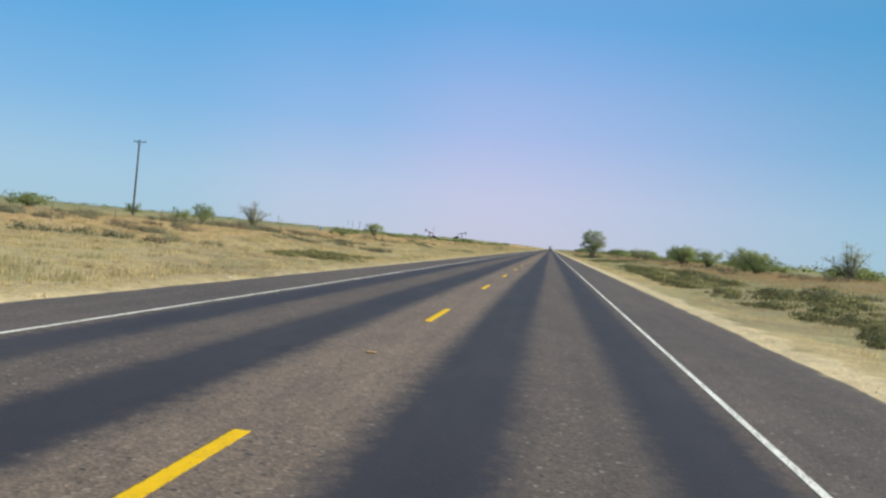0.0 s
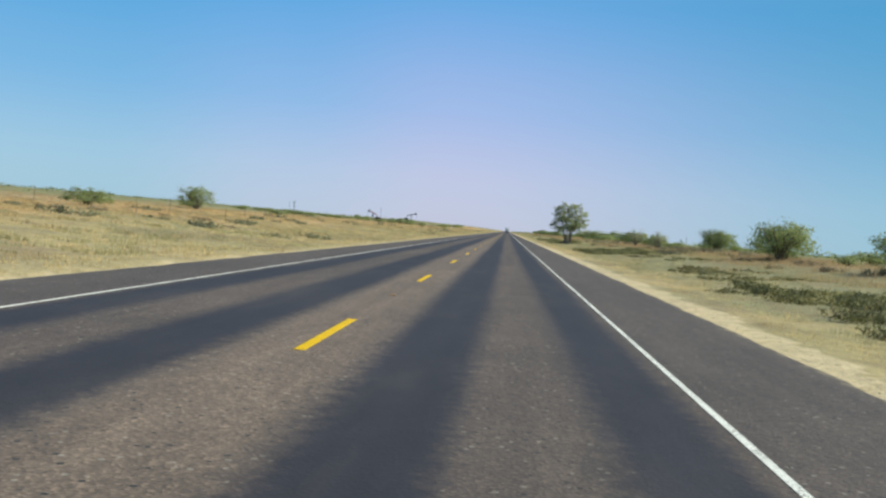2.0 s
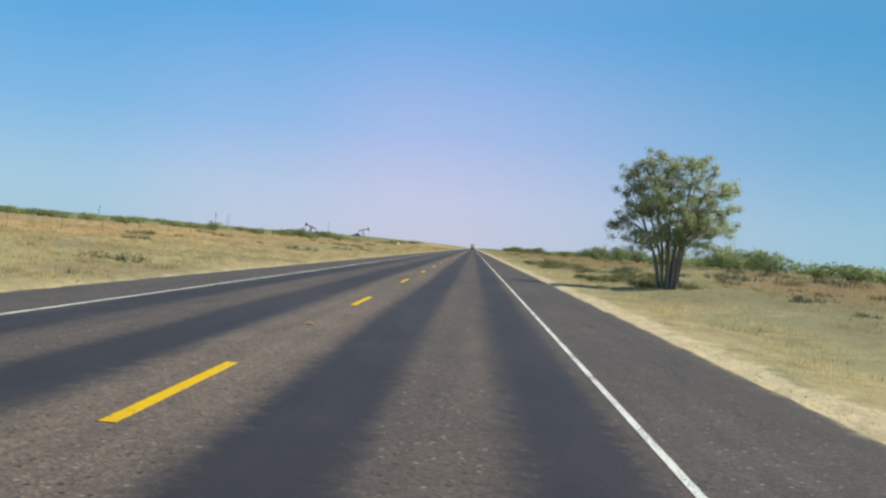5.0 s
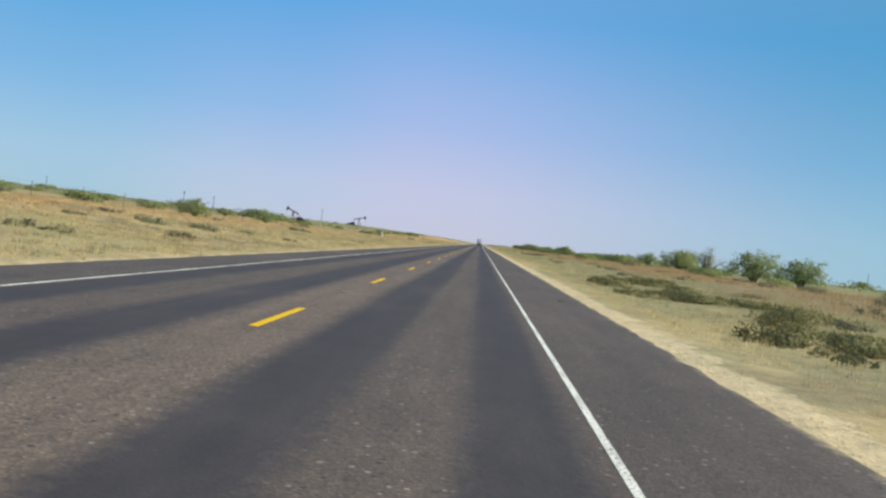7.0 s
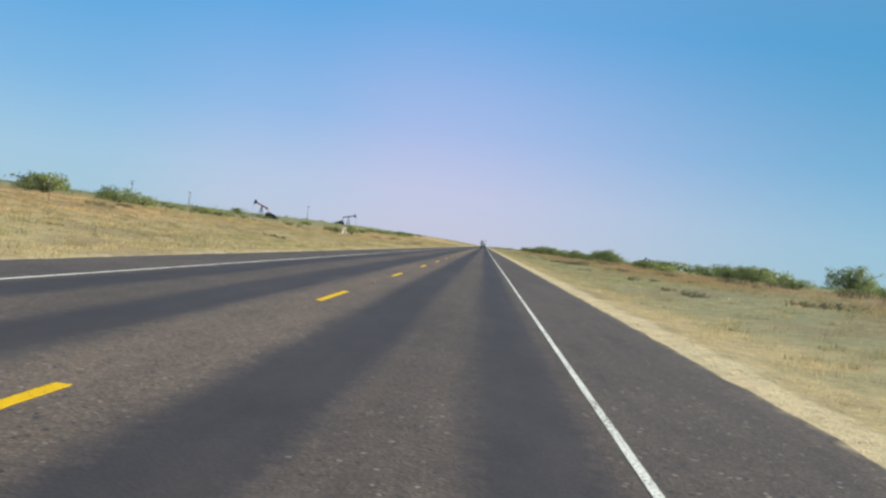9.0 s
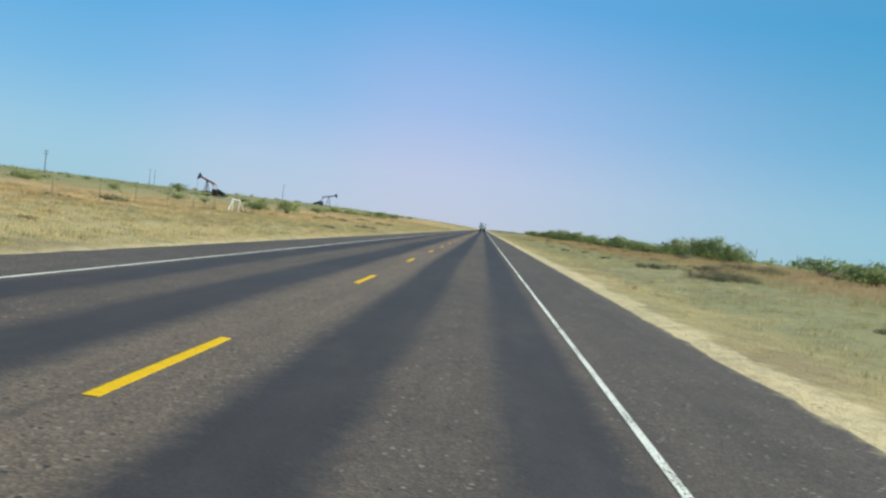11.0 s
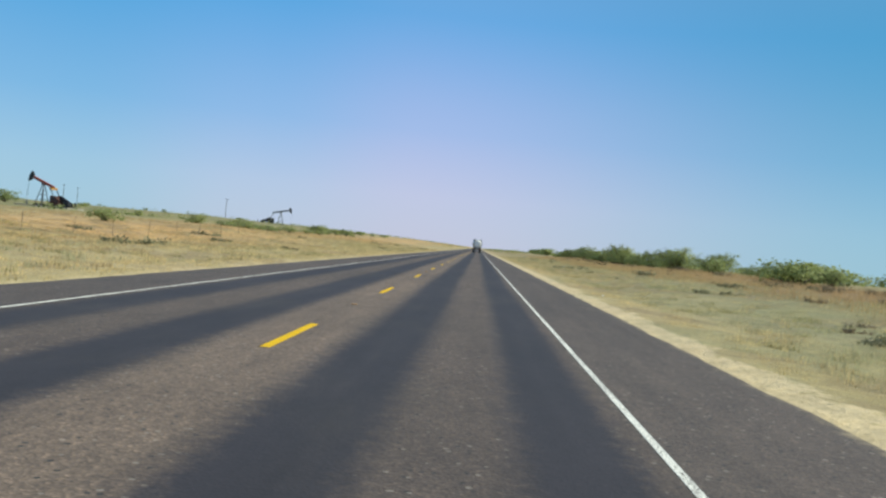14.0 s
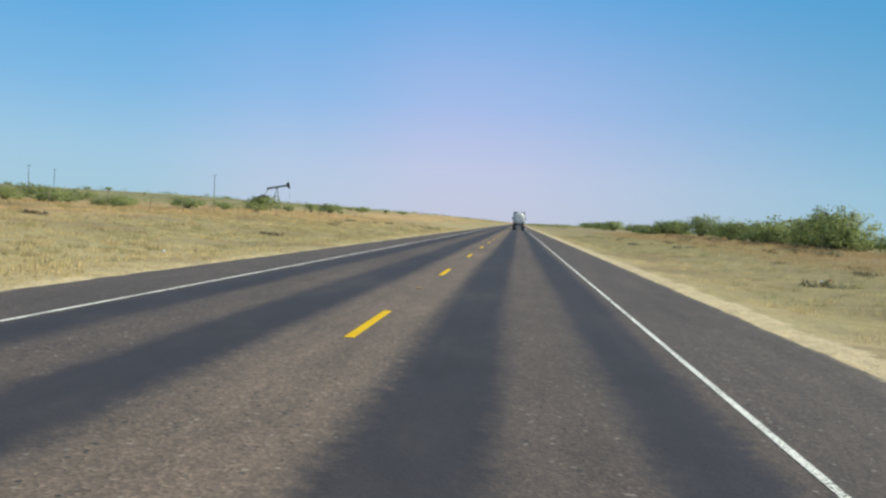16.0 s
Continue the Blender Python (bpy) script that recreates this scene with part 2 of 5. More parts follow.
def cover_colour(n):
    """The colour of soil and cover by the distance from the road, in drifts and patches."""
    x = n.axis(0)
    big, drift, medium = n.noise(0.035, 3.0, 0.55), n.noise(0.16, 4.0, 0.62, (1.0, 0.6, 1)), n.noise(0.62, 4.0, 0.62, (1.0, 0.7, 1))
    wander = n.math("ADD", n.math("MULTIPLY", n.math("SUBTRACT", drift, 0.5), 11.0), n.math("MULTIPLY", n.math("SUBTRACT", medium, 0.5), 4.0))
    gold, tan, straw, olive, brown, green = (0.520, 0.330, 0.142), (0.470, 0.324, 0.152), (0.455, 0.355, 0.180), (0.295, 0.258, 0.108), (0.240, 0.180, 0.100), (0.205, 0.198, 0.078)
    # straw, grey-green weeds, rusty grass, brown brush, green brush
    east = n.ramp(n.span(n.math("ADD", x, wander), 6.0, 46.0), [(0.0, (0.455, 0.350, 0.180)), (0.02, (0.350, 0.280, 0.138)), (0.06, (0.262, 0.226, 0.108)), (0.17, (0.228, 0.202, 0.100)), (0.23, (0.290, 0.202, 0.106)), (0.42, (0.225, 0.158, 0.088)), (0.60, green), (1.0, green)])
    west = n.ramp(n.span(n.math("ADD", x, wander), -6.0, -66.0), [(0.0, straw), (0.02, (0.415, 0.330, 0.160)), (0.055, (0.415, 0.318, 0.150)), (0.10, tan), (0.18, gold), (0.34, gold), (0.50, tan), (0.66, (0.375, 0.278, 0.122)), (0.90, olive), (1.0, green)])
    # the first slope to the west is greyer
    west = n.mix(n.span(n.axis(1), 95, 55, 0.0, 0.35), west, (0.365, 0.285, 0.150))
    # further on the east verge is greyer with weeds
    weedy = n.math("MULTIPLY", n.math("ADD", n.math("MULTIPLY", n.span(n.axis(1), 290, 350), n.span(n.axis(1), 555, 515)), n.span(n.axis(1), 205, 165, 0.0, 0.75)), n.math("MULTIPLY", n.span(n.math("ADD", x, n.math("MULTIPLY", wander, 0.4)), 7.6, 10.0), n.span(n.math("ADD", x, n.math("MULTIPLY", wander, 0.4)), 16.5, 14.0)))
    east = n.mix(n.math("MULTIPLY", weedy, 0.65), east, (0.300, 0.276, 0.150))
    east = n.mix(n.math("MULTIPLY", n.span(n.axis(1), 515, 555, 0.0, 0.6), n.span(x, 7.0, 9.0)), east, (0.335, 0.250, 0.118))
    col = n.mix(n.span(x, -0.5, 0.5), west, east)
    col = n.mix(n.span(big, 0.46, 0.62, 0.0, 0.50), col, olive)
    sage = n.noise(0.21, 4.0, 0.65, (1.0, 0.45, 1))
    col = n.mix(n.math("MULTIPLY", n.span(sage, 0.49, 0.57, 0.0, 0.62), n.math("MULTIPLY", n.span(x, -3, 3, 0.35, 1.0), n.span(n.axis(1), 570, 520, 0.4, 1.0))), col, (0.255, 0.244, 0.126))
    col = n.mix(n.span(drift, 0.50, 0.62, 0.0, 0.60), col, brown)
    col = n.mix(n.span(drift, 0.46, 0.33, 0.0, 0.24), col, straw)
    col = n.mix(n.span(medium, 0.54, 0.68, 0.0, 0.45), col, brown)
    return n.mix(n.span(medium, 0.44, 0.28, 0.0, 0.24), col, (0.45, 0.345, 0.18))


def ground_material():
    n = Net("dry_prairie_soil", 0.95)
    x, col = n.axis(0), cover_colour(n)
    medium, small = n.noise(1.1, 5.0, 0.7, (1.0, 0.5, 1)), n.noise(3.5, 6.0, 0.78)
    # pale caliche sand beside the pavement
    ragged = n.math("MULTIPLY", n.math("SUBTRACT", medium, 0.5), 4.0)
    right = n.span(n.math("ADD", n.math("ADD", x, n.math("MULTIPLY", n.math("SUBTRACT", small, 0.5), 1.3)), n.math("MULTIPLY", ragged, 0.45)), 6.28, 6.80, 1.0, 0.0)
    left = n.span(n.math("ADD", x, n.math("MULTIPLY", ragged, 0.30)), -6.0, -5.5, 0.0, 0.6)
    sand = n.mix(n.span(small, 0.35, 0.7), (0.840, 0.675, 0.430), (0.660, 0.520, 0.320))
    sand = n.mix(n.span(n.noise(2.4, 5.0, 0.75, (1.0, 0.5, 1)), 0.52, 0.68, 0.0, 0.5), sand, (0.420, 0.325, 0.180))
    col = n.mix(n.math("MINIMUM", right, left), col, sand)
    col = n.mix(0.45, col, n.ramp(small, [(0.28, (0.55, 0.54, 0.50)), (0.5, (1.0, 1.0, 1.0)), (0.75, (1.35, 1.33, 1.25))]), "MULTIPLY")
    tuft = n.noise(1.7, 4.0, 0.7)
    col = n.mix(0.5, col, n.ramp(tuft, [(0.34, (0.70, 0.70, 0.66)), (0.5, (1.0, 1.0, 1.0)), (0.66, (1.26, 1.23, 1.16))]), "MULTIPLY")
    fine = n.noise(16.0, 4.0, 0.8)
    col = n.mix(0.28, col, n.ramp(fine, [(0.3, (0.55, 0.54, 0.5)), (0.5, (1.0, 1.0, 1.0)), (0.72, (1.45, 1.42, 1.35))]), "MULTIPLY")
    clods = n.cells(5.0)
    col = n.mix(n.math("MULTIPLY", n.math("LESS_THAN", clods.outputs["Distance"], 0.20), n.span(n.axis(0, clods.outputs["Color"]), 0.80, 0.86, 0.0, 0.55)), col, (0.175, 0.140, 0.090))
    n.bump(n.math("ADD", n.math("ADD", small, n.math("MULTIPLY", medium, 1.5)), n.math("MULTIPLY", tuft, 1.2)), 0.55, 0.13)
    return n.done(col)


def grass_material(name, tint, share, spread=0.13):
    """Blades take after the cover that they grow in, each a little lighter or darker."""
    n = Net(name, 0.85)
    col = n.mix(share, cover_colour(n), tint)
    lo, hi = 1.2 - spread, 1.2 + spread          # dry blades both reflect and pass light
    col = n.mix(1.0, col, n.ramp(n.island(), [(0.0, (lo, lo, lo)), (1.0, (hi, hi, hi))]), "MULTIPLY")
    # whole bunches are paler or darker
    col = n.mix(1.0, col, n.ramp(n.noise(2.0, 3.0, 0.65), [(0.34, (0.60, 0.60, 0.58)), (0.5, (1.0, 1.0, 1.0)), (0.66, (1.34, 1.32, 1.26))]), "MULTIPLY")
    n.done(col)
    return n.glow_through(col, 0.42)


def plant_material(name, a, b, c, rough=0.7, thin=0.25):
    """Leaves or blades: colour from leaf to leaf and from plant to plant."""
    n = Net(name, rough)
    col = n.ramp(n.island(), [(0.0, a), (0.5, b), (1.0, c)])
    col = n.mix(0.6, col, n.ramp(n.chance(), [(0.0, (0.72, 0.74, 0.66)), (0.5, (1.0, 1.0, 1.0)), (1.0, (1.28, 1.18, 1.05))]), "MULTIPLY")
    col = n.mix(0.5, col, n.ramp(n.noise(0.6, 3.0), [(0.3, (0.7, 0.7, 0.7)), (0.7, (1.25, 1.22, 1.15))]), "MULTIPLY")
    n.done(col)
    return n.glow_through(col, thin) if thin else n.mat


def solid_material(name, colour, rough=0.6, metal=0.0, wear=0.35, scale=3.0):
    n = Net(name, rough, metal)
    g = n.noise(scale, 5.0, 0.7)
    col = n.mix(wear, colour, n.ramp(g, [(0.3, scale_rgb(colour, 0.5)), (0.7, scale_rgb(colour, 1.35))]))
    col = n.mix(wear, col, n.ramp(n.noise(scale * 9, 3.0), [(0.3, scale_rgb(colour, 0.7)), (0.7, scale_rgb(colour, 1.2))]))
    n.bump(g, 0.12, 0.01)
    return n.done(col)


M_ROAD = asphalt_material()
M_WHITE_LINE = paint_material("white_road_paint", (0.78, 0.76, 0.69), 0.64, (0.080, 0.068, 0.058), ((-3.62, 0.030), (3.69, 0.038)))
M_YELLOW_LINE = paint_material("yellow_road_paint", (0.74, 0.45, 0.002), 0.72, (0.15, 0.105, 0.045), ((0.0, 0.062),))
M_GROUND = ground_material()
M_TAR = solid_material("crack_tar", (0.048, 0.042, 0.040), 0.55)
M_MESQUITE = plant_material("mesquite_leaf", (0.225, 0.268, 0.102), (0.302, 0.354, 0.138), (0.390, 0.438, 0.18), 0.70, 0.52)
M_GREY_LEAF = plant_material("grey_mesquite_leaf", (0.265, 0.275, 0.175), (0.345, 0.355, 0.225), (0.43, 0.44, 0.285), 0.70, 0.52)
M_TREE_LEAF = plant_material("tree_leaf", (0.30, 0.335, 0.175), (0.395, 0.435, 0.23), (0.49, 0.525, 0.29), 0.70, 0.58)
M_TREE_BARK = solid_material("pale_grey_bark", (0.235, 0.205, 0.170), 0.9, 0.0, 0.5, 6.0)
M_LOW_GREEN = plant_material("creeping_shrub_leaf", (0.190, 0.180, 0.074), (0.245, 0.232, 0.096), (0.31, 0.292, 0.126), 0.75, 0.35)
M_OLIVE_MAT = plant_material("olive_mat_leaf", (0.235, 0.215, 0.098), (0.295, 0.265, 0.125), (0.36, 0.32, 0.16), 0.75, 0.42)
M_DRY_SHRUB = plant_material("dry_brush", (0.205, 0.166, 0.112), (0.262, 0.212, 0.140), (0.33, 0.265, 0.175), 0.75, 0.40)
M_SAGE = plant_material("grey_brush_leaf", (0.20, 0.20, 0.118), (0.255, 0.252, 0.15), (0.32, 0.31, 0.19), 0.75, 0.40)
M_GRASS = grass_material("dry_grass_blade", (0.39, 0.30, 0.145), 0.25)
M_STRAW = grass_material("bleached_straw", (0.46, 0.365, 0.20), 0.40)
M_GRASS_RUST = grass_material("rusty_grass_blade", (0.285, 0.180, 0.085), 0.55)
M_GRASS_GREEN = grass_material("olive_grass_blade", (0.172, 0.174, 0.074), 0.60)
M_GRASS_BROWN = grass_material("dead_grass_blade", (0.215, 0.172, 0.105), 0.45)
M_WEED = grass_material("grey_weed_leaf", (0.235, 0.248, 0.150), 0.65)
M_BARK = solid_material("grey_bark", (0.150, 0.122, 0.096), 0.9, 0.0, 0.6, 6.0)
M_POLE = solid_material("weathered_pole_wood", (0.095, 0.075, 0.060), 0.9, 0.0, 0.5, 4.0)
M_POST = solid_material("weathered_post_wood", (0.24, 0.19, 0.13), 0.9, 0.0, 0.5, 4.0)
M_STEEL_RED = solid_material("faded_red_paint", (0.42, 0.075, 0.035), 0.6, 0.0, 0.5)
M_STEEL_DARK = solid_material("dark_oily_steel", (0.035, 0.035, 0.038), 0.55, 0.3, 0.5)
M_STEEL_GREY = solid_material("grey_painted_steel", (0.16, 0.17, 0.18), 0.55, 0.2, 0.4)
M_RUST = solid_material("rusty_red_steel", (0.10, 0.048, 0.036), 0.75, 0.1, 0.6)
M_YELLOW = solid_material("yellow_equipment_paint", (0.50, 0.25, 0.03), 0.55)
M_WHITE_PIPE = solid_material("white_pipe_paint", (0.80, 0.79, 0.76), 0.55, 0.0, 0.12)
M_WIRE = solid_material("galvanised_wire", (0.30, 0.29, 0.28), 0.5, 0.8, 0.2)
M_TANK = solid_material("dusty_white_tank", (0.68, 0.67, 0.66), 0.4, 0.1, 0.18, 0.8)
M_RUBBER = solid_material("tyre_rubber", (0.022, 0.022, 0.023), 0.85, 0.0, 0.2)
M_CHROME = solid_material("dull_aluminium", (0.55, 0.55, 0.56), 0.35, 0.9, 0.15)
M_LAMP_RED = solid_material("red_lamp_plastic", (0.45, 0.02, 0.015), 0.3, 0.0, 0.1)
M_GLASS_DARK = solid_material("dark_window", (0.02, 0.023, 0.028), 0.12, 0.0, 0.05)
M_LITTER = solid_material("white_litter_plastic", (0.80, 0.79, 0.77), 0.5, 0.0, 0.15)
M_LITTER_RED = solid_material("red_brown_litter", (0.40, 0.16, 0.10), 0.6, 0.0, 0.3)
M_BLUE = solid_material("blue_plastic", (0.16, 0.36, 0.66), 0.5, 0.0, 0.15)
M_STUD = solid_material("amber_road_stud", (0.40, 0.24, 0.10), 0.5, 0.0, 0.25)
M_STONE = plant_material("pale_gravel", (0.4, 0.33, 0.22), (0.55, 0.47, 0.33), (0.7, 0.62, 0.46), 0.90, 0.00)
M_CONCRETE = solid_material("pale_pad_concrete", (0.42, 0.38, 0.31), 0.9, 0.0, 0.4)

# ---------------------------------------------------------------- the lie of the land
rng = np.random.default_rng(7)
EDGE_L, EDGE_R = -5.35, 5.78
PROFILE_X = [-3000, -400, -200, -90, -50, -27, -18, -11, -8, -6.2, -5.6, -5.45, 5.9, 6.05, 6.6, 9, 13, 21, 28, 60, 200, 400, 3000]
PROFILE_Z = [3.4, 2.8, 2.2, 1.5, 0.95, 0.74, 0.42, 0.03, -0.10, -0.04, -0.05, -0.16, -0.16, -0.05, -0.06, -0.10, 0.20, 0.85, 1.05, 1.2, 1.6, 2.0, 2.2]


def land(x, y):
    """Height of the ground; works on numbers and arrays."""
    x, y = np.asarray(x, float), np.asarray(y, float)
    z = np.interp(x, PROFILE_X, PROFILE_Z)
    # a shallow hollow west of the road, and the rise beyond it
    z = z - 0.7 * np.clip((y - 400) / 80, 0, 1) * np.clip((600 - y) / 60, 0, 1) * np.clip((-10 - x) / 10, 0, 1) * np.clip((x + 70) / 35, 0, 1)
    z = z - 0.55 * np.clip((y - 540) / 80, 0, 1) * np.clip((730 - y) / 50, 0, 1) * np.clip((-50 - x) / 25, 0, 1) * np.clip((x + 180) / 60, 0, 1)
    z = z + (0.5 + 0.4 * np.clip((x + 150) / 50, 0, 1)) * np.clip((y - 650) / 150, 0, 1) * np.clip((-27 - x) / 60, 0, 1)
    z = z + (0.75 * np.clip((y - 690) / 110, 0, 1) + 0.8 * np.clip((y - 860) / 120, 0, 1)) * np.clip((-14 - x) / 20, 0, 1) * np.clip((x + 150) / 60, 0, 1)
    calm = np.clip((np.maximum(EDGE_L - x, x - EDGE_R) - 0.4) / 9.0, 0, 1)
    roll = 0.10 * np.sin(x * 0.31 + y * 0.23) * np.sin(y * 0.117 + 1.3) + 0.13 * np.sin(x * 0.09 - y * 0.061 + 2.0)
    lumps = 0.035 * np.sin(x * 1.7 + 0.6 * np.sin(y * 0.9)) * np.sin(y * 1.3 + x * 0.5)
    return z + calm * (roll + lumps)


def mesh_of(name, verts, faces, material, smooth=False, normals=None):
    """A mesh from arrays: verts n x 3, faces all of one size."""
    me = bpy.data.meshes.new(name)
    verts, faces = np.asarray(verts, np.float32), np.asarray(faces, np.int32)
    size = faces.shape[1]
    me.vertices.add(len(verts))
    me.vertices.foreach_set("co", verts.ravel())
    me.loops.add(faces.size)
    me.loops.foreach_set("vertex_index", faces.ravel())
    me.polygons.add(len(faces))
    me.polygons.foreach_set("loop_start", np.arange(len(faces), dtype=np.int32) * size)
    me.update(calc_edges=True)
    me.polygons.foreach_set("use_smooth", np.full(len(faces), smooth))
    me.materials.append(material)
    me.validate()
    if normals is not None:
        me.normals_split_custom_set_from_vertices(normals)
    return me


def part(name, bm, material, parent=None, label=""):
    """Links a bmesh, or a mesh that is ready, as one mesh object under a thing or part."""
    if isinstance(bm, bmesh.types.BMesh):
        me = bpy.data.meshes.new(name)
        bmesh.ops.recalc_face_normals(bm, faces=bm.faces)
        bm.to_mesh(me)
        bm.free()
        me.materials.append(material)
    else:
        me = bm
    ob = new(name, me)
    ob.parent = parent
    if label:
        tagged(ob, label)
    return ob


def grid_faces(nx, ny):
    i, j = np.meshgrid(np.arange(nx - 1), np.arange(ny - 1), indexing="ij")
    a = (i * ny + j).ravel()
    return np.stack([a, a + ny, a + ny + 1, a + 1], 1)


def steps(*stretches):
    """Values along several stretches (from, to, step), joined."""
    out = [np.arange(a, b, s) for a, b, s in stretches]
    return np.concatenate(out + [[stretches[-1][1]]])


def build_ground():
    side = steps((0.0, 8.0, 0.5), (8.0, 24.0, 1.0), (24.0, 60.0, 3.0), (60.0, 200.0, 14.0), (200.0, 600.0, 50.0), (600.0, 3000.0, 400.0))
    xs = np.concatenate([-(5.45 + side)[::-1], [-5.3, -2, 0, 2, 5.75], 5.9 + side])
    ys = steps((-3000, -400, 260), (-400, -60, 20), (-60, 720, 2.0), (720, 1200, 12), (1200, 4500, 110))
    gx, gy = np.meshgrid(xs, ys, indexing="ij")
    ragged = 0.02 * np.sin(gy * 1.9 + np.sin(gy * 0.7) * 2)
    near_edge = (np.abs(gx - 6.4) < 0.6) | (np.abs(gx + 5.95) < 0.6)
    gz = land(gx, gy) + np.where(near_edge, 0.02 * np.sin(gy * 2.3), 0)
    v = np.stack([gx + np.where(near_edge, ragged, 0), gy, gz], -1).reshape(-1, 3)
    ob = part("ground", mesh_of("ground", v, grid_faces(len(xs), len(ys)), M_GROUND, True), M_GROUND)
    return tagged(ob, "dry sandy prairie ground with straw-coloured grass soil", "ground", kind="structure")


def build_road():
    ys = steps((-80, 720, 0.7), (720, 1300, 12), (1300, 4000, 150))
    wob = lambda s: 0.014 * np.sin(ys * 0.9 + s) + 0.012 * np.sin(ys * 2.7 + 2 * s) + rng.normal(0, 0.022, len(ys))
    cols = [(EDGE_L - 0.10 + wob(1.0), -0.20), (EDGE_L + wob(1.0), -0.02)]
    cols += [(np.full(len(ys), x), 0.0) for x in (-5.0, -3.66, -1.83, 0, 1.83, 3.66, 5.4)]
    cols += [(EDGE_R + wob(2.3), -0.02), (EDGE_R + 0.10 + wob(2.3), -0.20)]
    v = np.stack([np.stack([x, ys, np.full(len(ys), z)], -1) for x, z in cols]).reshape(-1, 3)
    ob = part("road", mesh_of("road", v, grid_faces(len(cols), len(ys)), M_ROAD, False), M_ROAD)
    return tagged(ob, "two-lane grey chip-seal highway with dark wheel tracks", "road", kind="structure")


def line_mesh(name, x, half, y0, y1, step, material, z=0.004):
    ys = steps((y0, 720, step), (720, y1, 25)) if y1 > 720 else steps((y0, y1, step))
    r1, r2 = rng.normal(0, 0.0015, len(ys)), rng.normal(0, 0.0015, len(ys))
    rows = [(x - half - 0.004 + r1, z - 0.004), (x - half + r1, z), (x + half + r2, z), (x + half + 0.004 + r2, z - 0.004)]
    v = np.stack([np.stack([np.broadcast_to(a, ys.shape), ys, np.full(len(ys), b)], -1) for a, b in rows]).reshape(-1, 3)
    return mesh_of(name, v, grid_faces(4, len(ys)), material)


ground = build_ground()
road = build_road()
DASH_END, DASH_GAP, DASH_LONG = 5.81, 12.19, 3.12
dash_shapes = []
for k in range(4):
    ys = np.linspace(-DASH_LONG, 0, 14)
    r1, r2 = rng.normal(0, 0.0035, 14), rng.normal(0, 0.0035, 14)
    rows = [(-0.066 + r1, 0.0), (-0.062 + r1, 0.005), (0.062 + r2, 0.005), (0.066 + r2, 0.0)]
    v = np.stack([np.stack([a, ys, np.full(14, b)], -1) for a, b in rows]).reshape(-1, 3)
    dash_shapes.append(mesh_of("lane_dash", v, grid_faces(4, 14), M_YELLOW_LINE))
for k in range(-3, 110):
    d = part("lane_dash", dash_shapes[k % 4], None, road, "" if k > -3 else "yellow painted lane dash")
    d.location = (-0.01, DASH_END + k * DASH_GAP, 0.001)
part("edge_line", line_mesh("edge_line", -3.62, 0.023, -60, 2500, 0.6, M_WHITE_LINE), None, road, "worn white painted edge line")
part("edge_line", line_mesh("edge_line", 3.69, 0.039, -60, 2500, 0.6, M_WHITE_LINE), None, road, "worn white painted edge line")


# ---------------------------------------------------------------- shapes that many things share
def box(bm, x0, x1, y0, y1, z0, z1, m=None, bevel=0.0):
    r = bmesh.ops.create_cube(bm, size=1.0)
    vs = r["verts"]
    for v in vs:
        v.co = Vector((x0 + (v.co.x + 0.5) * (x1 - x0), y0 + (v.co.y + 0.5) * (y1 - y0), z0 + (v.co.z + 0.5) * (z1 - z0)))
    if bevel:
        edges = list({e for v in vs for e in v.link_edges})
        vs = list({v for f in bmesh.ops.bevel(bm, geom=edges, offset=bevel, segments=2, profile=0.5, affect="EDGES")["faces"] for v in f.verts} | {v for v in vs if v.is_valid})
    if m is not None:
        bmesh.ops.transform(bm, matrix=m, verts=[v for v in vs if v.is_valid])
    return bm


def rod(bm, a, b, r0, r1=None, sides=8):
    """A tapered bar from a to b."""
    a, b = Vector(a), Vector(b)
    r1 = r0 if r1 is None else r1
    q = (b - a).to_track_quat("Z", "Y").to_matrix()
    rings = []
    for c, r in ((a, r0), (b, r1)):
        rings.append([bm.verts.new(c + q @ Vector((math.cos(k * math.tau / sides) * r, math.sin(k * math.tau / sides) * r, 0))) for k in range(sides)])
    for k in range(sides):
        bm.faces.new((rings[0][k], rings[0][(k + 1) % sides], rings[1][(k + 1) % sides], rings[1][k]))
    bm.faces.new(rings[0][::-1]), bm.faces.new(rings[1])
    return bm


def beam(bm, a, b, wide, high, up=(0, 0, 1)):
    """A square bar from a to b."""
    a, b = Vector(a), Vector(b)
    z = (b - a).normalized()
    x = Vector(up).cross(z)
    x = x.normalized() if x.length > 1e-4 else Vector((1, 0, 0))
    y = z.cross(x)
    ring = lambda c: [bm.verts.new(c + x * (sx * wide / 2) + y * (sy * high / 2)) for sx, sy in ((-1, -1), (1, -1), (1, 1), (-1, 1))]
    p, q = ring(a), ring(b)
    for k in range(4):
        bm.faces.new((p[k], p[(k + 1) % 4], q[(k + 1) % 4], q[k]))
    bm.faces.new(p[::-1]), bm.faces.new(q)
    return bm


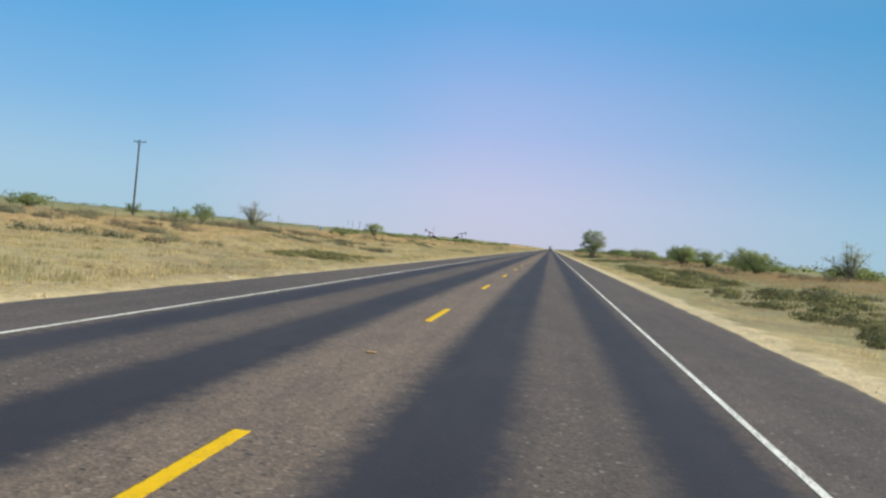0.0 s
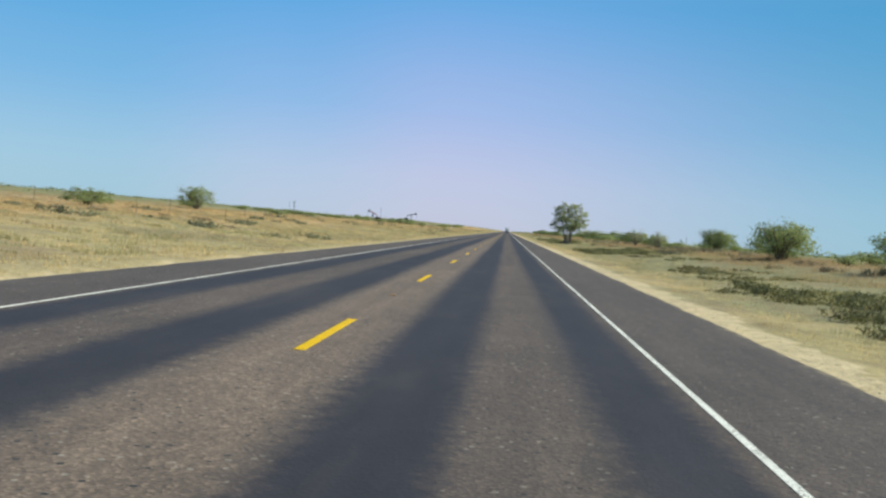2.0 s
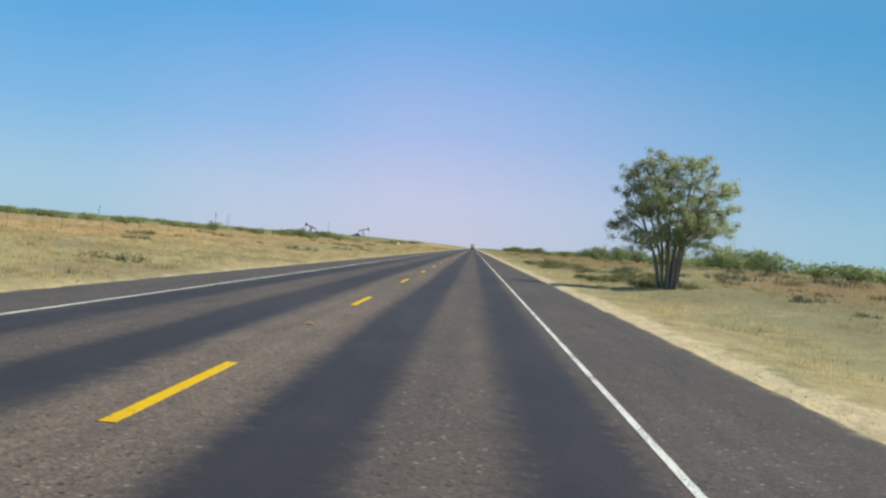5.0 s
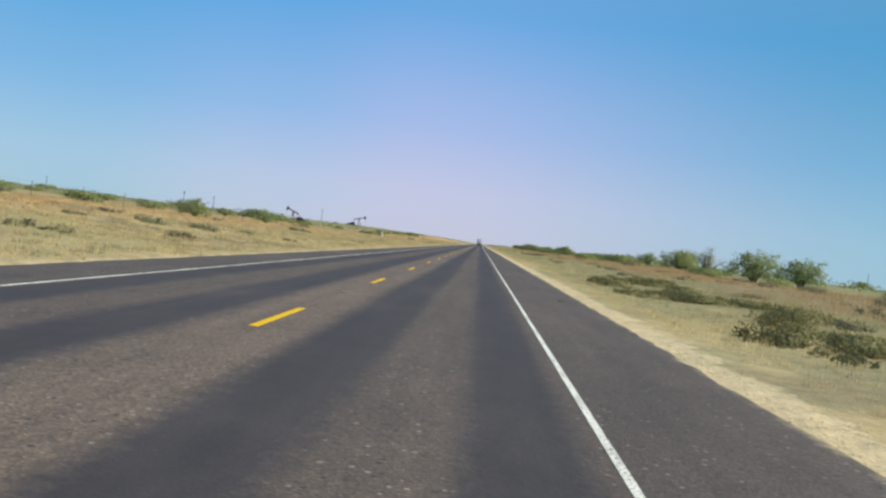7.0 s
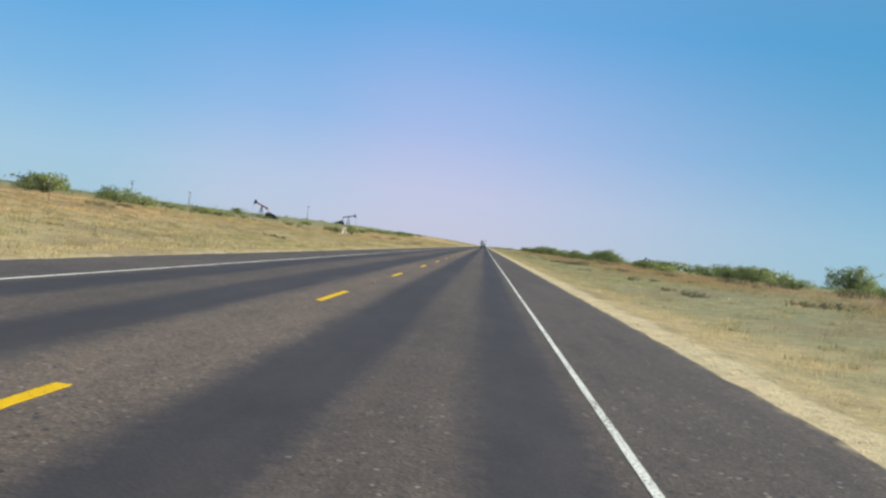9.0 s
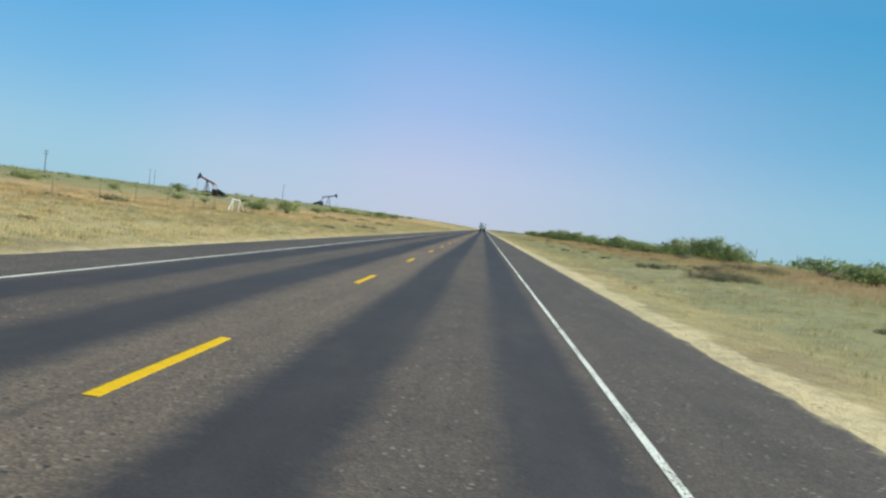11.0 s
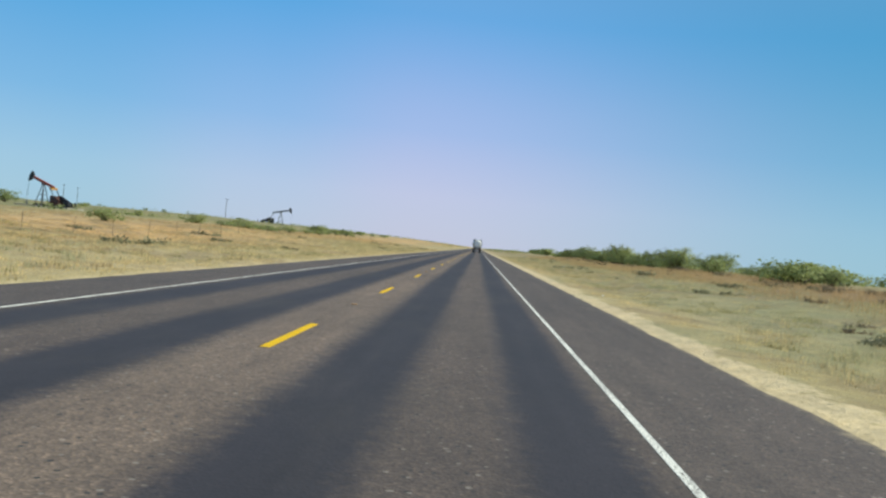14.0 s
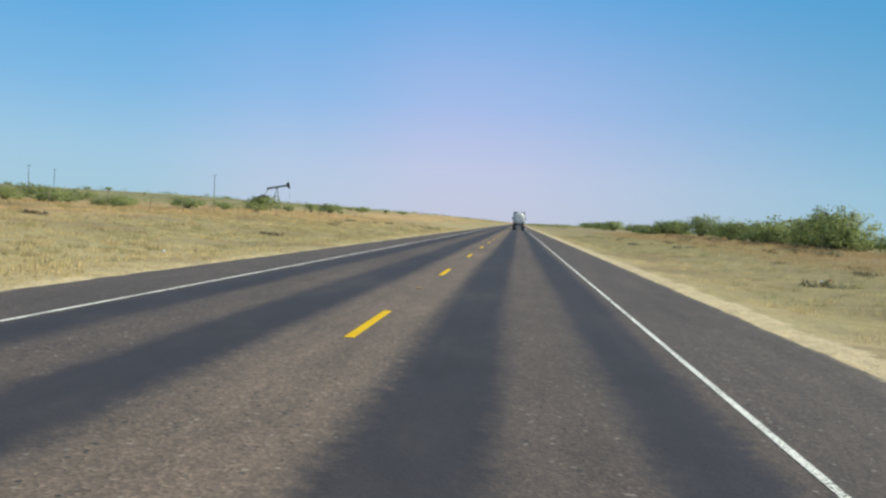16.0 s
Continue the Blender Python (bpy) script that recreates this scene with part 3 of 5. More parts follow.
def wheel_shape(bm, c, radius, width, sides=28):
    """A disc along x with rounded shoulders."""
    prof = [(-width / 2, radius * 0.55), (-width / 2, radius * 0.9), (-width * 0.38, radius), (width * 0.38, radius), (width / 2, radius * 0.9), (width / 2, radius * 0.55)]
    rings = []
    for px, pr in prof:
        rings.append([bm.verts.new((c[0] + px, c[1] + math.cos(k * math.tau / sides) * pr, c[2] + math.sin(k * math.tau / sides) * pr)) for k in range(sides)])
    for p, q in zip(rings, rings[1:]):
        for k in range(sides):
            bm.faces.new((p[k], p[(k + 1) % sides], q[(k + 1) % sides], q[k]))
    bm.faces.new(rings[0][::-1]), bm.faces.new(rings[-1])
    return bm


def leaf_cloud(name, centres, spread, count, size, material, r, flat=0.8):
    """Many small leaves about the clump centres."""
    centres, spread = np.asarray(centres, float), np.asarray(spread, float)
    pick = r.integers(0, len(centres), count)
    off = r.normal(0, 1, (count, 3))
    off *= (r.random((count, 1)) ** 0.75 * 1.2) / np.maximum(np.linalg.norm(off, axis=1, keepdims=True), 1e-6)
    p = centres[pick] + off * spread[pick][:, None] * np.array([1, 1, flat])
    p[:, 2] = np.maximum(p[:, 2], 0.03)
    s = (size * r.uniform(0.6, 1.4, count))[:, None]
    # the leaves of a clump catch the light together
    mid = np.array([0, 0, centres[:, 2].mean() * 0.5])
    nor = (p - mid) / np.maximum(np.linalg.norm(p - mid, axis=1, keepdims=True), 1e-6) + off * 0.5 + np.array([0, 0, 0.35]) + r.normal(0, 0.35, (count, 3))
    nor /= np.maximum(np.linalg.norm(nor, axis=1, keepdims=True), 1e-6)
    # each leaf lies roughly across its outward direction
    face = nor + r.normal(0, 0.45, (count, 3))
    face /= np.linalg.norm(face, axis=1, keepdims=True)
    d = np.cross(face, r.normal(0, 1, (count, 3)))
    d /= np.maximum(np.linalg.norm(d, axis=1, keepdims=True), 1e-6)
    e = np.cross(d, face)
    v = np.stack([p + d * s - e * s * 0.3, p - d * s - e * s * 0.3, p + e * s * 0.75], 1).reshape(-1, 3)
    return mesh_of(name, v, np.arange(count * 3).reshape(-1, 3), material, True, np.repeat(nor, 3, 0))


def limb(bm, points, radii, sides=5):
    rings = []
    for i, (p, r) in enumerate(zip(points, radii)):
        a = points[max(i - 1, 0)]
        b = points[min(i + 1, len(points) - 1)]
        q = (Vector(b) - Vector(a)).to_track_quat("Z", "Y").to_matrix()
        rings.append([bm.verts.new(Vector(p) + q @ Vector((math.cos(k * math.tau / sides) * r, math.sin(k * math.tau / sides) * r, 0))) for k in range(sides)])
    for p, q in zip(rings, rings[1:]):
        for k in range(sides):
            bm.faces.new((p[k], p[(k + 1) % sides], q[(k + 1) % sides], q[k]))
    bm.faces.new(rings[0][::-1]), bm.faces.new(rings[-1])


def woody(r, stems, high, wide, crown_from, trunk, clump, twigs=3, base=0.12, low=0.25):
    """Stems and twigs of a bush or tree, and the clumps of leaf at their ends."""
    bm = bmesh.new()
    centres, spread = [], []
    for s in range(stems):
        turn = s * math.tau / stems + r.uniform(-0.5, 0.5)
        reach = wide * r.uniform(low, 0.95) * (0.35 if s == 0 else 1.0)
        top = high * r.uniform(0.72, 0.98) * (1 - 0.28 * (reach / wide) ** 2)
        pts = []
        for k in range(5):
            f = k / 4
            pts.append((math.cos(turn) * (base + reach * f ** 1.5) + r.normal(0, 0.03 * high * f), math.sin(turn) * (base + reach * f ** 1.5) + r.normal(0, 0.03 * high * f), top * f ** 0.9 - 0.06 * (k == 0)))
        limb(bm, pts, [trunk * (1 - 0.8 * k / 4) for k in range(5)])
        for k in (1, 2, 3, 4):
            if pts[k][2] > crown_from * high:
                centres.append(pts[k]), spread.append(clump * r.uniform(0.7, 1.15))
        for _ in range(twigs):
            f = r.uniform(0.3, 0.95)
            k = min(int(f * 4), 3)
            a = Vector(pts[k]).lerp(Vector(pts[k + 1]), f * 4 - k)
            way = Vector((r.normal(0, 1), r.normal(0, 1), r.uniform(-0.1, 0.9))).normalized()
            b = a + way * high * r.uniform(0.14, 0.3)
            mid = a.lerp(b, 0.5) + Vector((0, 0, 0.02 * high))
            limb(bm, [a, mid, b], [trunk * 0.35, trunk * 0.22, trunk * 0.1], 3)
            if b.z > crown_from * high:
                centres.append(tuple(b)), spread.append(clump * r.uniform(0.55, 1.0))
    return bm, centres, spread


def at_ground(ob, x, y, turn=0.0, size=1.0, sink=0.03, tilt=0.0):
    ob.matrix_basis = pose(x, y, float(land(x, y)) - sink, tilt, 0, turn) @ Matrix.Scale(size, 4)
    return ob


# ---------------------------------------------------------------- mesquite bushes
def make_bush(seed, high, wide, leaves, size, stems=7, material=None, label="", group="", crown_from=0.0, name="mesquite_bush", flat=0.8, clump=0.25, fill=0):
    r = np.random.default_rng(seed)
    ob = tagged(new(name), label, "bush", group)
    bm, centres, spread = woody(r, stems, high, wide, crown_from, 0.022 * high + 0.008, clump * high)
    for _ in range(fill):
        a, d = r.uniform(0, math.tau), math.sqrt(r.random())
        top = math.sqrt(max(1 - (0.88 * d) ** 2, 0.0)) * high * 0.86
        centres.append((math.cos(a) * d * wide * 0.9, math.sin(a) * d * wide * 0.9, top * r.uniform(0.25, 1.0) ** 0.7)), spread.append(clump * high * r.uniform(0.5, 0.9))
    part("trunk", bm, M_BARK, ob, "thin grey twigs and stems")
    part("crown", leaf_cloud("crown", centres, spread, leaves, size, material or M_MESQUITE, r, flat), None, ob)
    return ob


BUSHES = "mesquite bushes on the prairie"
kinds = [
    make_bush(11, 2.4, 1.75, 4800, 0.052, 11, label="airy grey-green mesquite bush on dry grass", group=BUSHES, clump=0.17, fill=80),
    make_bush(12, 2.1, 1.95, 5200, 0.058, 10, label="wide bright green mesquite bush on dry grass", group=BUSHES, clump=0.19, fill=120),
    make_bush(13, 2.6, 1.6, 3000, 0.044, 9, material=M_GREY_LEAF, label="sparse grey-green mesquite bush with bare twigs showing", group=BUSHES, crown_from=0.2, clump=0.17),
    make_bush(14, 1.9, 2.1, 5200, 0.058, 10, label="dense low rounded mesquite bush on dry grass", group=BUSHES, clump=0.19, fill=120),
]
kinds += [
    make_bush(15, 2.3, 1.8, 1050, 0.112, 7, label="grey-green mesquite bush standing back in the prairie", group=BUSHES, fill=36),
    make_bush(16, 1.9, 2.0, 1150, 0.112, 7, label="low green mesquite bush standing back in the prairie", group=BUSHES, fill=60),
]
KIND_HIGH = [2.4, 2.1, 2.6, 1.9, 2.3, 1.9]
kinds_used = [0] * 6


def set_bush(x, y, high, kind=None, squash=1.0):
    k = int(rng.integers(4, 6)) if kind is None else kind
    if abs(x) > 30 or y > 690:
        k = 4 + k % 2
    s = high / KIND_HIGH[k]
    m = pose(x, y, float(land(x, y)) - 0.05, 0, 0, float(rng.uniform(0, 360))) @ Matrix.Diagonal((s * squash, s * squash, s, 1))
    if kinds_used[k]:
        return copy_thing(kinds[k], m)
    kinds_used[k] = 1
    kinds[k].matrix_basis = m
    return kinds[k]


# beside the road, to the east
EAST = [(21.5, 63, 2.6, 2), (21.0, 88, 2.3, 1), (21.8, 97, 2.4, 1), (20.5, 111.5, 2.5, 0), (19.8, 128.5, 3.0, 0), (20.8, 131.0, 2.3, 1), (23.8, 164.5, 2.6, 0), (24.4, 166.5, 2.2, 1),
        (20.1, 179, 2.2, 2), (23.4, 201, 1.9, 1), (20.9, 204, 2.6, 2), (24, 235, 1.9, 3), (27.8, 262, 2.3, 1), (29, 256, 2.6, 0), (27.4, 284, 2.9, 0),
        (25.2, 312, 2.6, 1), (27, 306, 2.2, 1), (24.5, 325, 2.8, 2), (26.6, 343, 2.5, 0), (24.8, 338.4, 2.3, 1), (26, 364, 1.8, 1), (24, 378, 1.6, 3),
        (23.0, 452, 1.7, 3), (23.2, 459, 2.2, 1), (23.6, 468, 2.3, 2), (23.2, 473, 2.1, 1), (23.4, 463, 2.0, 1), (24, 427, 1.5, 0), (25, 475, 1.4, 3), (24, 485, 1.3, 3), (24, 496, 1.4, 1),
        (24, 521, 2.2, 1), (24.4, 527, 2.3, 0), (25, 540, 1.3, 0), (24.5, 553, 1.2, 3), (22.6, 574, 2.4, 1), (23, 580, 2.7, 0), (25, 567, 2.0, 1),
        (24, 595, 2.2, 1), (24, 604, 2.1, 3), (23.5, 618, 2.9, 1), (24.5, 624, 2.6, 1), (24, 633, 1.8, 3), (24, 641, 2.3, 0), (23.6, 650, 2.5, 0), (24, 667, 2.7, 1),
        (24.5, 690, 2.4, 1), (25, 712, 2.2, 3), (24, 770, 2.4, 1), (25, 782, 2.2, 3), (26, 735, 1.9, 1), (27, 752, 1.8, 3), (25, 805, 2.2, 1), (28, 830, 2.3, 3), (27, 850, 2.4, 1), (30, 880, 2.3, 0), (29, 910, 2.5, 1), (31, 960, 2.4, 3)]
# along the fence, to the west
WEST = [(-27.5, 88, 2.5, 2), (-41.5, 104, 1.7, 2), (-28.5, 131.5, 1.3, 3), (-28, 153.5, 2.5, 0), (-52, 113.5, 1.6, 0), (-48, 60, 1.2, 3), (-48.6, 84, 1.4, 3),
        (-35, 172, 0.9, 3), (-33, 205, 0.9, 3), (-32, 279, 0.8, 3), (-32, 288, 1.3, 2), (-34, 262, 0.9, 0), (-33, 316, 1.1, 3), (-31, 327, 0.9, 3), (-30, 338, 1.7, 1),
        (-33, 345, 1.3, 3), (-34, 350, 1.0, 3), (-32, 358, 1.0, 1), (-31, 373, 1.5, 1), (-33, 377, 1.3, 3), (-32, 389, 1.5, 3), (-34, 400, 1.2, 1), (-32, 415, 1.0, 3),
        (-30, 506, 1.1, 1), (-28.5, 517.5, 1.9, 1), (-33, 516, 1.2, 3), 
        (-97, 668, 2.6, 1),  (-70, 672, 1.7, 0), (-32, 563, 1.1, 3), (-26.2, 326.6, 1.2, 1), (-24.5, 350, 1.1, 3),
        (-34, 597, 1.4, 0), (-30, 608, 0.8, 1), (-33, 618, 1.2, 3), (-31, 626, 0.8, 1), (-33, 632, 0.8, 3), (-32, 645, 1.0, 1), (-31, 670, 1.9, 1), (-33, 706, 1.5, 0), (-32, 717, 1.8, 1), (-37, 739, 1.6, 0), (-36, 775, 1.2, 3), (-38, 828, 1.5, 0), (-37, 860, 1.2, 3)]
for x, y, h, k in EAST + [(a, b, c + 0.1, d) for a, b, c, d in WEST]:
    set_bush(x, y, h, k, 1.0 if h > 1.5 else 1.35)
set_bush(-40, 107, 2.4, 1, 0.5)
for _ in range(26):
    set_bush(float(rng.uniform(-46, -28)), float(rng.uniform(575, 790)), float(rng.uniform(0.6, 1.1)), int(rng.choice([4, 5])), 1.5)
for _ in range(15):
    set_bush(float(rng.uniform(-50, -34)), float(rng.uniform(290, 575)), float(rng.uniform(0.6, 1.0)), int(rng.choice([4, 5])), 1.6)
for _ in range(14):
    set_bush(float(rng.uniform(23, 28)), float(rng.uniform(610, 700)), float(rng.uniform(1.6, 2.5)), int(rng.choice([4, 5])), 1.2)
for _ in range(26):
    set_bush(float(rng.uniform(-60, -40)), float(rng.uniform(250, 345)), float(rng.uniform(0.7, 1.2)), int(rng.choice([4, 5])), 1.7)
# ragged low growth that joins the bushes east of the road
for _ in range(75):
    y = float(rng.uniform(235, 720))
    set_bush(float(rng.uniform(22.5, 30)), y, float(rng.uniform(0.9, 1.7)) * (0.55 if 285 < y < 366 else 1.0), int(rng.choice([4, 5, 5])), float(rng.uniform(1.2, 1.7)))
for _ in range(22):
    set_bush(float(rng.uniform(22, 30)), float(rng.uniform(60, 235)), float(rng.uniform(0.8, 1.3)), int(rng.choice([4, 5, 5])), float(rng.uniform(1.2, 1.6)))
# scattered through the brush behind
for _ in range(25):
    y = float(rng.uniform(60, 900))
    set_bush(float(rng.uniform(30, 95)), y, float(rng.uniform(1.1, 2.2)), None, 1.2)
for _ in range(18):
    y = float(rng.uniform(240, 900))
    set_bush(float(rng.uniform(-130, -45)), y, float(rng.uniform(0.7, 1.2)), None, 1.5)


# ---------------------------------------------------------------- the lone tree by the shoulder
def make_tree():
    """Slender stems fan out of one foot; level sprays of leaf hang out over the shoulder in tiers."""
    r = np.random.default_rng(31)
    ob = tagged(new("roadside_tree"), "lone multi-stemmed green tree with an open crown beside the shoulder", "tree")
    bm = bmesh.new()
    stems = []
    for k in range(14):
        turn, reach, top = k * math.tau / 14 + r.uniform(-0.3, 0.3), r.uniform(0.4, 1.9), r.uniform(4.2, 5.6)
        foot = r.uniform(0.15, 0.5)
        pts = [(math.cos(turn) * (foot + reach * f ** 1.6) + r.normal(0, 0.05 * f), 0.7 * math.sin(turn) * (foot + reach * f ** 1.6) + r.normal(0, 0.05 * f), top * f - 0.1 * (f == 0)) for f in (0, 0.2, 0.4, 0.6, 0.8, 1.0)]
        limb(bm, pts, [0.075, 0.064, 0.052, 0.04, 0.027, 0.014], 6)
        stems.append(pts)
    centres, spread = [], []
    for k in range(165):
        z = r.uniform(2.0, 6.0)
        wide = 3.1 * math.sqrt(max(1 - ((z - 3.3) / 3.0) ** 2, 0.02)) if z > 3.3 else 3.2 - 0.6 * (3.3 - z)
        turn, out = r.uniform(0, math.tau), wide * r.uniform(0.12, 1.0) ** 0.6
        c = Vector((math.cos(turn) * out * 0.95, 0.62 * math.sin(turn) * out, z))
        root = min((Vector(p) for pts in stems for p in pts[2:] if p[2] < z - 0.1 or p[2] < 2.4), key=lambda p: (p - c).length)
        mid = root.lerp(c, 0.55) + Vector((0, 0, 0.12))
        limb(bm, [root, mid, c], [0.024, 0.016, 0.006], 4)
        for _ in range(3):
            tip = c + Vector((r.normal(0, 0.34), r.normal(0, 0.28), r.normal(0, 0.20)))
            limb(bm, [mid.lerp(c, 0.6), tip], [0.009, 0.004], 3)
            centres.append(tuple(tip)), spread.append(r.uniform(0.20, 0.36))
    part("trunk", bm, M_TREE_BARK, ob, "several slender grey stems")
    part("crown", leaf_cloud("crown", centres, spread, 46000, 0.048, M_TREE_LEAF, r, 0.75), None, ob)
    return at_ground(ob, 11.35, 210.2, 0.0)


make_tree()


# ---------------------------------------------------------------- low shrubs on the verge
def low_clumps(seed, wide, long, high, n, leaves, size, material, name, label, group):
    r = np.random.default_rng(seed)
    centres, spread = [], []
    for _ in range(n):
        a, d = r.uniform(0, math.tau), math.sqrt(r.random())
        centres.append((math.cos(a) * d * wide, math.sin(a) * d * long, high * r.uniform(0.12, 0.45))), spread.append(high * r.uniform(0.45, 0.85))
    ob = tagged(new(name), label, "shrub", group)
    bm = bmesh.new()
    for c in centres:
        rod(bm, (c[0] * 0.9, c[1] * 0.9, -0.05), (c[0] + r.normal(0, 0.08), c[1] + r.normal(0, 0.08), c[2] + high * 0.3), 0.012, 0.004, 3)
    tagged(part("stem", bm, M_BARK, ob), kind="stuff")
    part("foliage", leaf_cloud("foliage", centres, spread, leaves, size, material, r, 0.7), None, ob)
    return ob


GREEN, DRY, BRUSH = "low green shrubs on the verge", "dry grey shrubs on the verge", "dead brush along the mesquite"
low_kinds = [low_clumps(51, 0.9, 1.5, 0.46, 36, 1300, 0.050, M_LOW_GREEN, "creeping_shrub", "low dark green creeping shrub on sandy verge", GREEN),
             low_clumps(52, 0.7, 1.0, 0.40, 26, 1050, 0.047, M_LOW_GREEN, "creeping_shrub", "low olive green creeping shrub on sandy verge", GREEN),
             low_clumps(53, 0.5, 0.6, 0.30, 14, 480, 0.040, M_DRY_SHRUB, "dry_shrub", "low brown dry shrub in straw grass", DRY),
             low_clumps(54, 0.6, 0.8, 0.28, 16, 500, 0.040, M_SAGE, "grey_shrub", "low grey-green shrub in straw grass", DRY),
             low_clumps(55, 1.1, 1.5, 0.80, 34, 1450, 0.043, M_DRY_SHRUB, "dry_brush", "knee-high brown dead brush below the mesquite", BRUSH),
             low_clumps(56, 1.0, 1.3, 0.70, 32, 1400, 0.043, M_SAGE, "grey_brush", "knee-high grey-green brush below the mesquite", BRUSH),
             low_clumps(57, 1.2, 1.8, 0.20, 40, 1300, 0.042, M_OLIVE_MAT, "creeping_shrub", "flat olive brown creeping shrub among dry grass", GREEN)]
low_used = [0] * 7


def set_low(k, x, y, size):
    m = pose(x, y, float(land(x, y)) - 0.03, 0, 0, float(rng.uniform(0, 360))) @ Matrix.Scale(size, 4)
    if low_used[k]:
        return copy_thing(low_kinds[k], m)
    low_used[k] = 1
    low_kinds[k].matrix_basis = m
    return low_kinds[k]


# green mats: centre y, half length, from x to x, how many
for yc, half, x0, x1, count in ((22, 7, 9.2, 12.5, 20), (37, 8, 9.5, 13, 18), (40, 10, 12, 17, 6), (58, 9, 9.2, 14, 26), (76, 9, 9.6, 15, 26), (92, 9, 9.6, 14, 22), (110, 7, 11, 15, 11), (131, 8, 12, 19, 6), (152, 8, 9.5, 18, 62), (168, 7, 12, 20, 10),
                                 (222, 5, 9.0, 14, 18), (213, 2.5, 10.5, 14, 5), (240, 5, 11, 14.5, 6), (257, 4, 9.2, 13.5, 13), (266, 5, 11, 15, 7), (276, 5, 9.6, 14, 16), (291, 7, 10, 15, 20)):
    for _ in range(count):
        set_low(6 if 100 < yc < 140 or rng.random() < 0.3 and yc != 152 else int(rng.integers(0, 2)), float(rng.uniform(x0, x1)), yc + float(rng.uniform(-half, half)), float(rng.uniform(0.7, 1.15)))
for _ in range(50):
    set_low(int(rng.integers(2, 4)), float(rng.uniform(13, 25)), float(rng.uniform(40, 260)), float(rng.uniform(0.8, 1.5)))
for _ in range(34):
    set_low(int(rng.integers(2, 4)), float(rng.uniform(-27, -13)), float(rng.uniform(30, 260)), float(rng.uniform(0.6, 1.2)))
for _ in range(120):
    set_low(int(rng.choice([2, 3, 3])), float(rng.uniform(11.5, 21)), float(rng.uniform(200, 690)), float(rng.uniform(0.5, 0.9)))
# brown and grey brush at the feet of the mesquite
for _ in range(120):
    set_low(int(rng.choice([4, 4, 5])), float(rng.uniform(19, 25)), float(rng.uniform(60, 690)), float(rng.uniform(0.7, 1.15)))
for _ in range(22):
    set_low(5, float(rng.uniform(-35, -22)), float(rng.uniform(42, 84)), float(rng.uniform(0.8, 1.25)))
for x, y, spread, count in ((20.0, 158, 2.6, 14), (20.5, 167, 2.6, 12), (17.5, 150, 2.4, 12), (22.5, 162, 2.2, 8), (-10.4, 67, 0.9, 5), (-15.0, 75, 1.6, 2), (-16.0, 79, 2.0, 2), (-22.5, 74, 2.2, 6), (-19.0, 77, 2.0, 3), (-17.5, 66, 2.4, 3), (-23, 84, 2.4, 3), (-20, 48, 2.6, 5), (-24, 60, 2.6, 5), (-16, 40, 2.0, 3), (-17.4, 505, 1.4, 3), (14.2, 420, 1.6, 8), (16.5, 432, 1.6, 5), (16.5, 402, 1.8, 4)):
    for _ in range(count):
        set_low(int(rng.choice([4, 4, 5])), x + float(rng.normal(0, spread * 0.5)), y + float(rng.normal(0, spread * 1.3)), float(rng.uniform(0.6, 1.0)))
for _ in range(26):
    set_low(int(rng.integers(0, 2)), float(rng.uniform(-11.0, -7.6)), float(rng.uniform(42, 50)), float(rng.uniform(0.5, 0.85)))
for _ in range(55):
    set_low(int(rng.integers(2, 4)), float(rng.uniform(12, 21)), float(rng.uniform(8, 660)), float(rng.uniform(0.5, 1.2)))
for _ in range(70):
    set_low(int(rng.integers(2, 4)), float(rng.uniform(-27, -9)), float(rng.uniform(12, 680)), float(rng.uniform(0.6, 1.5)))


# ---------------------------------------------------------------- grass and far brush
def grass(name, x, y, blades, high, wide, material, label, seed, spread=0.06):
    """One sheet of tufts: blades of a width at the roots, leaning outwards."""
    r = np.random.default_rng(seed)
    n = len(x)
    tuft = np.repeat(np.arange(n), blades)
    m = len(tuft)
    hh = (high * r.uniform(0.55, 1.3, n))[tuft] * r.uniform(0.6, 1.1, m)
    turn = r.uniform(0, math.tau, m)
    rad = (spread + hh * 0.8) * np.sqrt(r.random(m))
    px, py = x[tuft] + np.cos(turn) * rad, y[tuft] + np.sin(turn) * rad
    pz = land(px, py) - 0.02
    lean = hh * r.uniform(0.02, 0.24, m)
    side = math.radians(48) + r.normal(0, 0.3, m)
    w = wide * r.uniform(0.6, 1.4, m)
    a = np.stack([px - np.cos(side) * w, py - np.sin(side) * w, pz], -1)
    b = np.stack([px + np.cos(side) * w, py + np.sin(side) * w, pz], -1)
    c = np.stack([px + np.cos(turn) * lean, py + np.sin(turn) * lean, pz + hh], -1)
    back = (np.cross(b - a, c - a) * np.array([0.1, -1, 0.4])).sum(1, keepdims=True) < 0
    a, b = np.where(back, b, a), np.where(back, a, b)
    v = np.stack([a, b, c], 1).reshape(-1, 3)
    nor = np.stack([0.25 + r.normal(0, 0.2, m), r.normal(0, 0.2, m), np.ones(m)], -1)
    nor /= np.linalg.norm(nor, axis=1, keepdims=True)
    ob = part(name, mesh_of(name, v, np.arange(m * 3).reshape(-1, 3), material, True, np.repeat(nor, 3, 0)), None)
    return tagged(ob, label, "grass", kind="stuff")


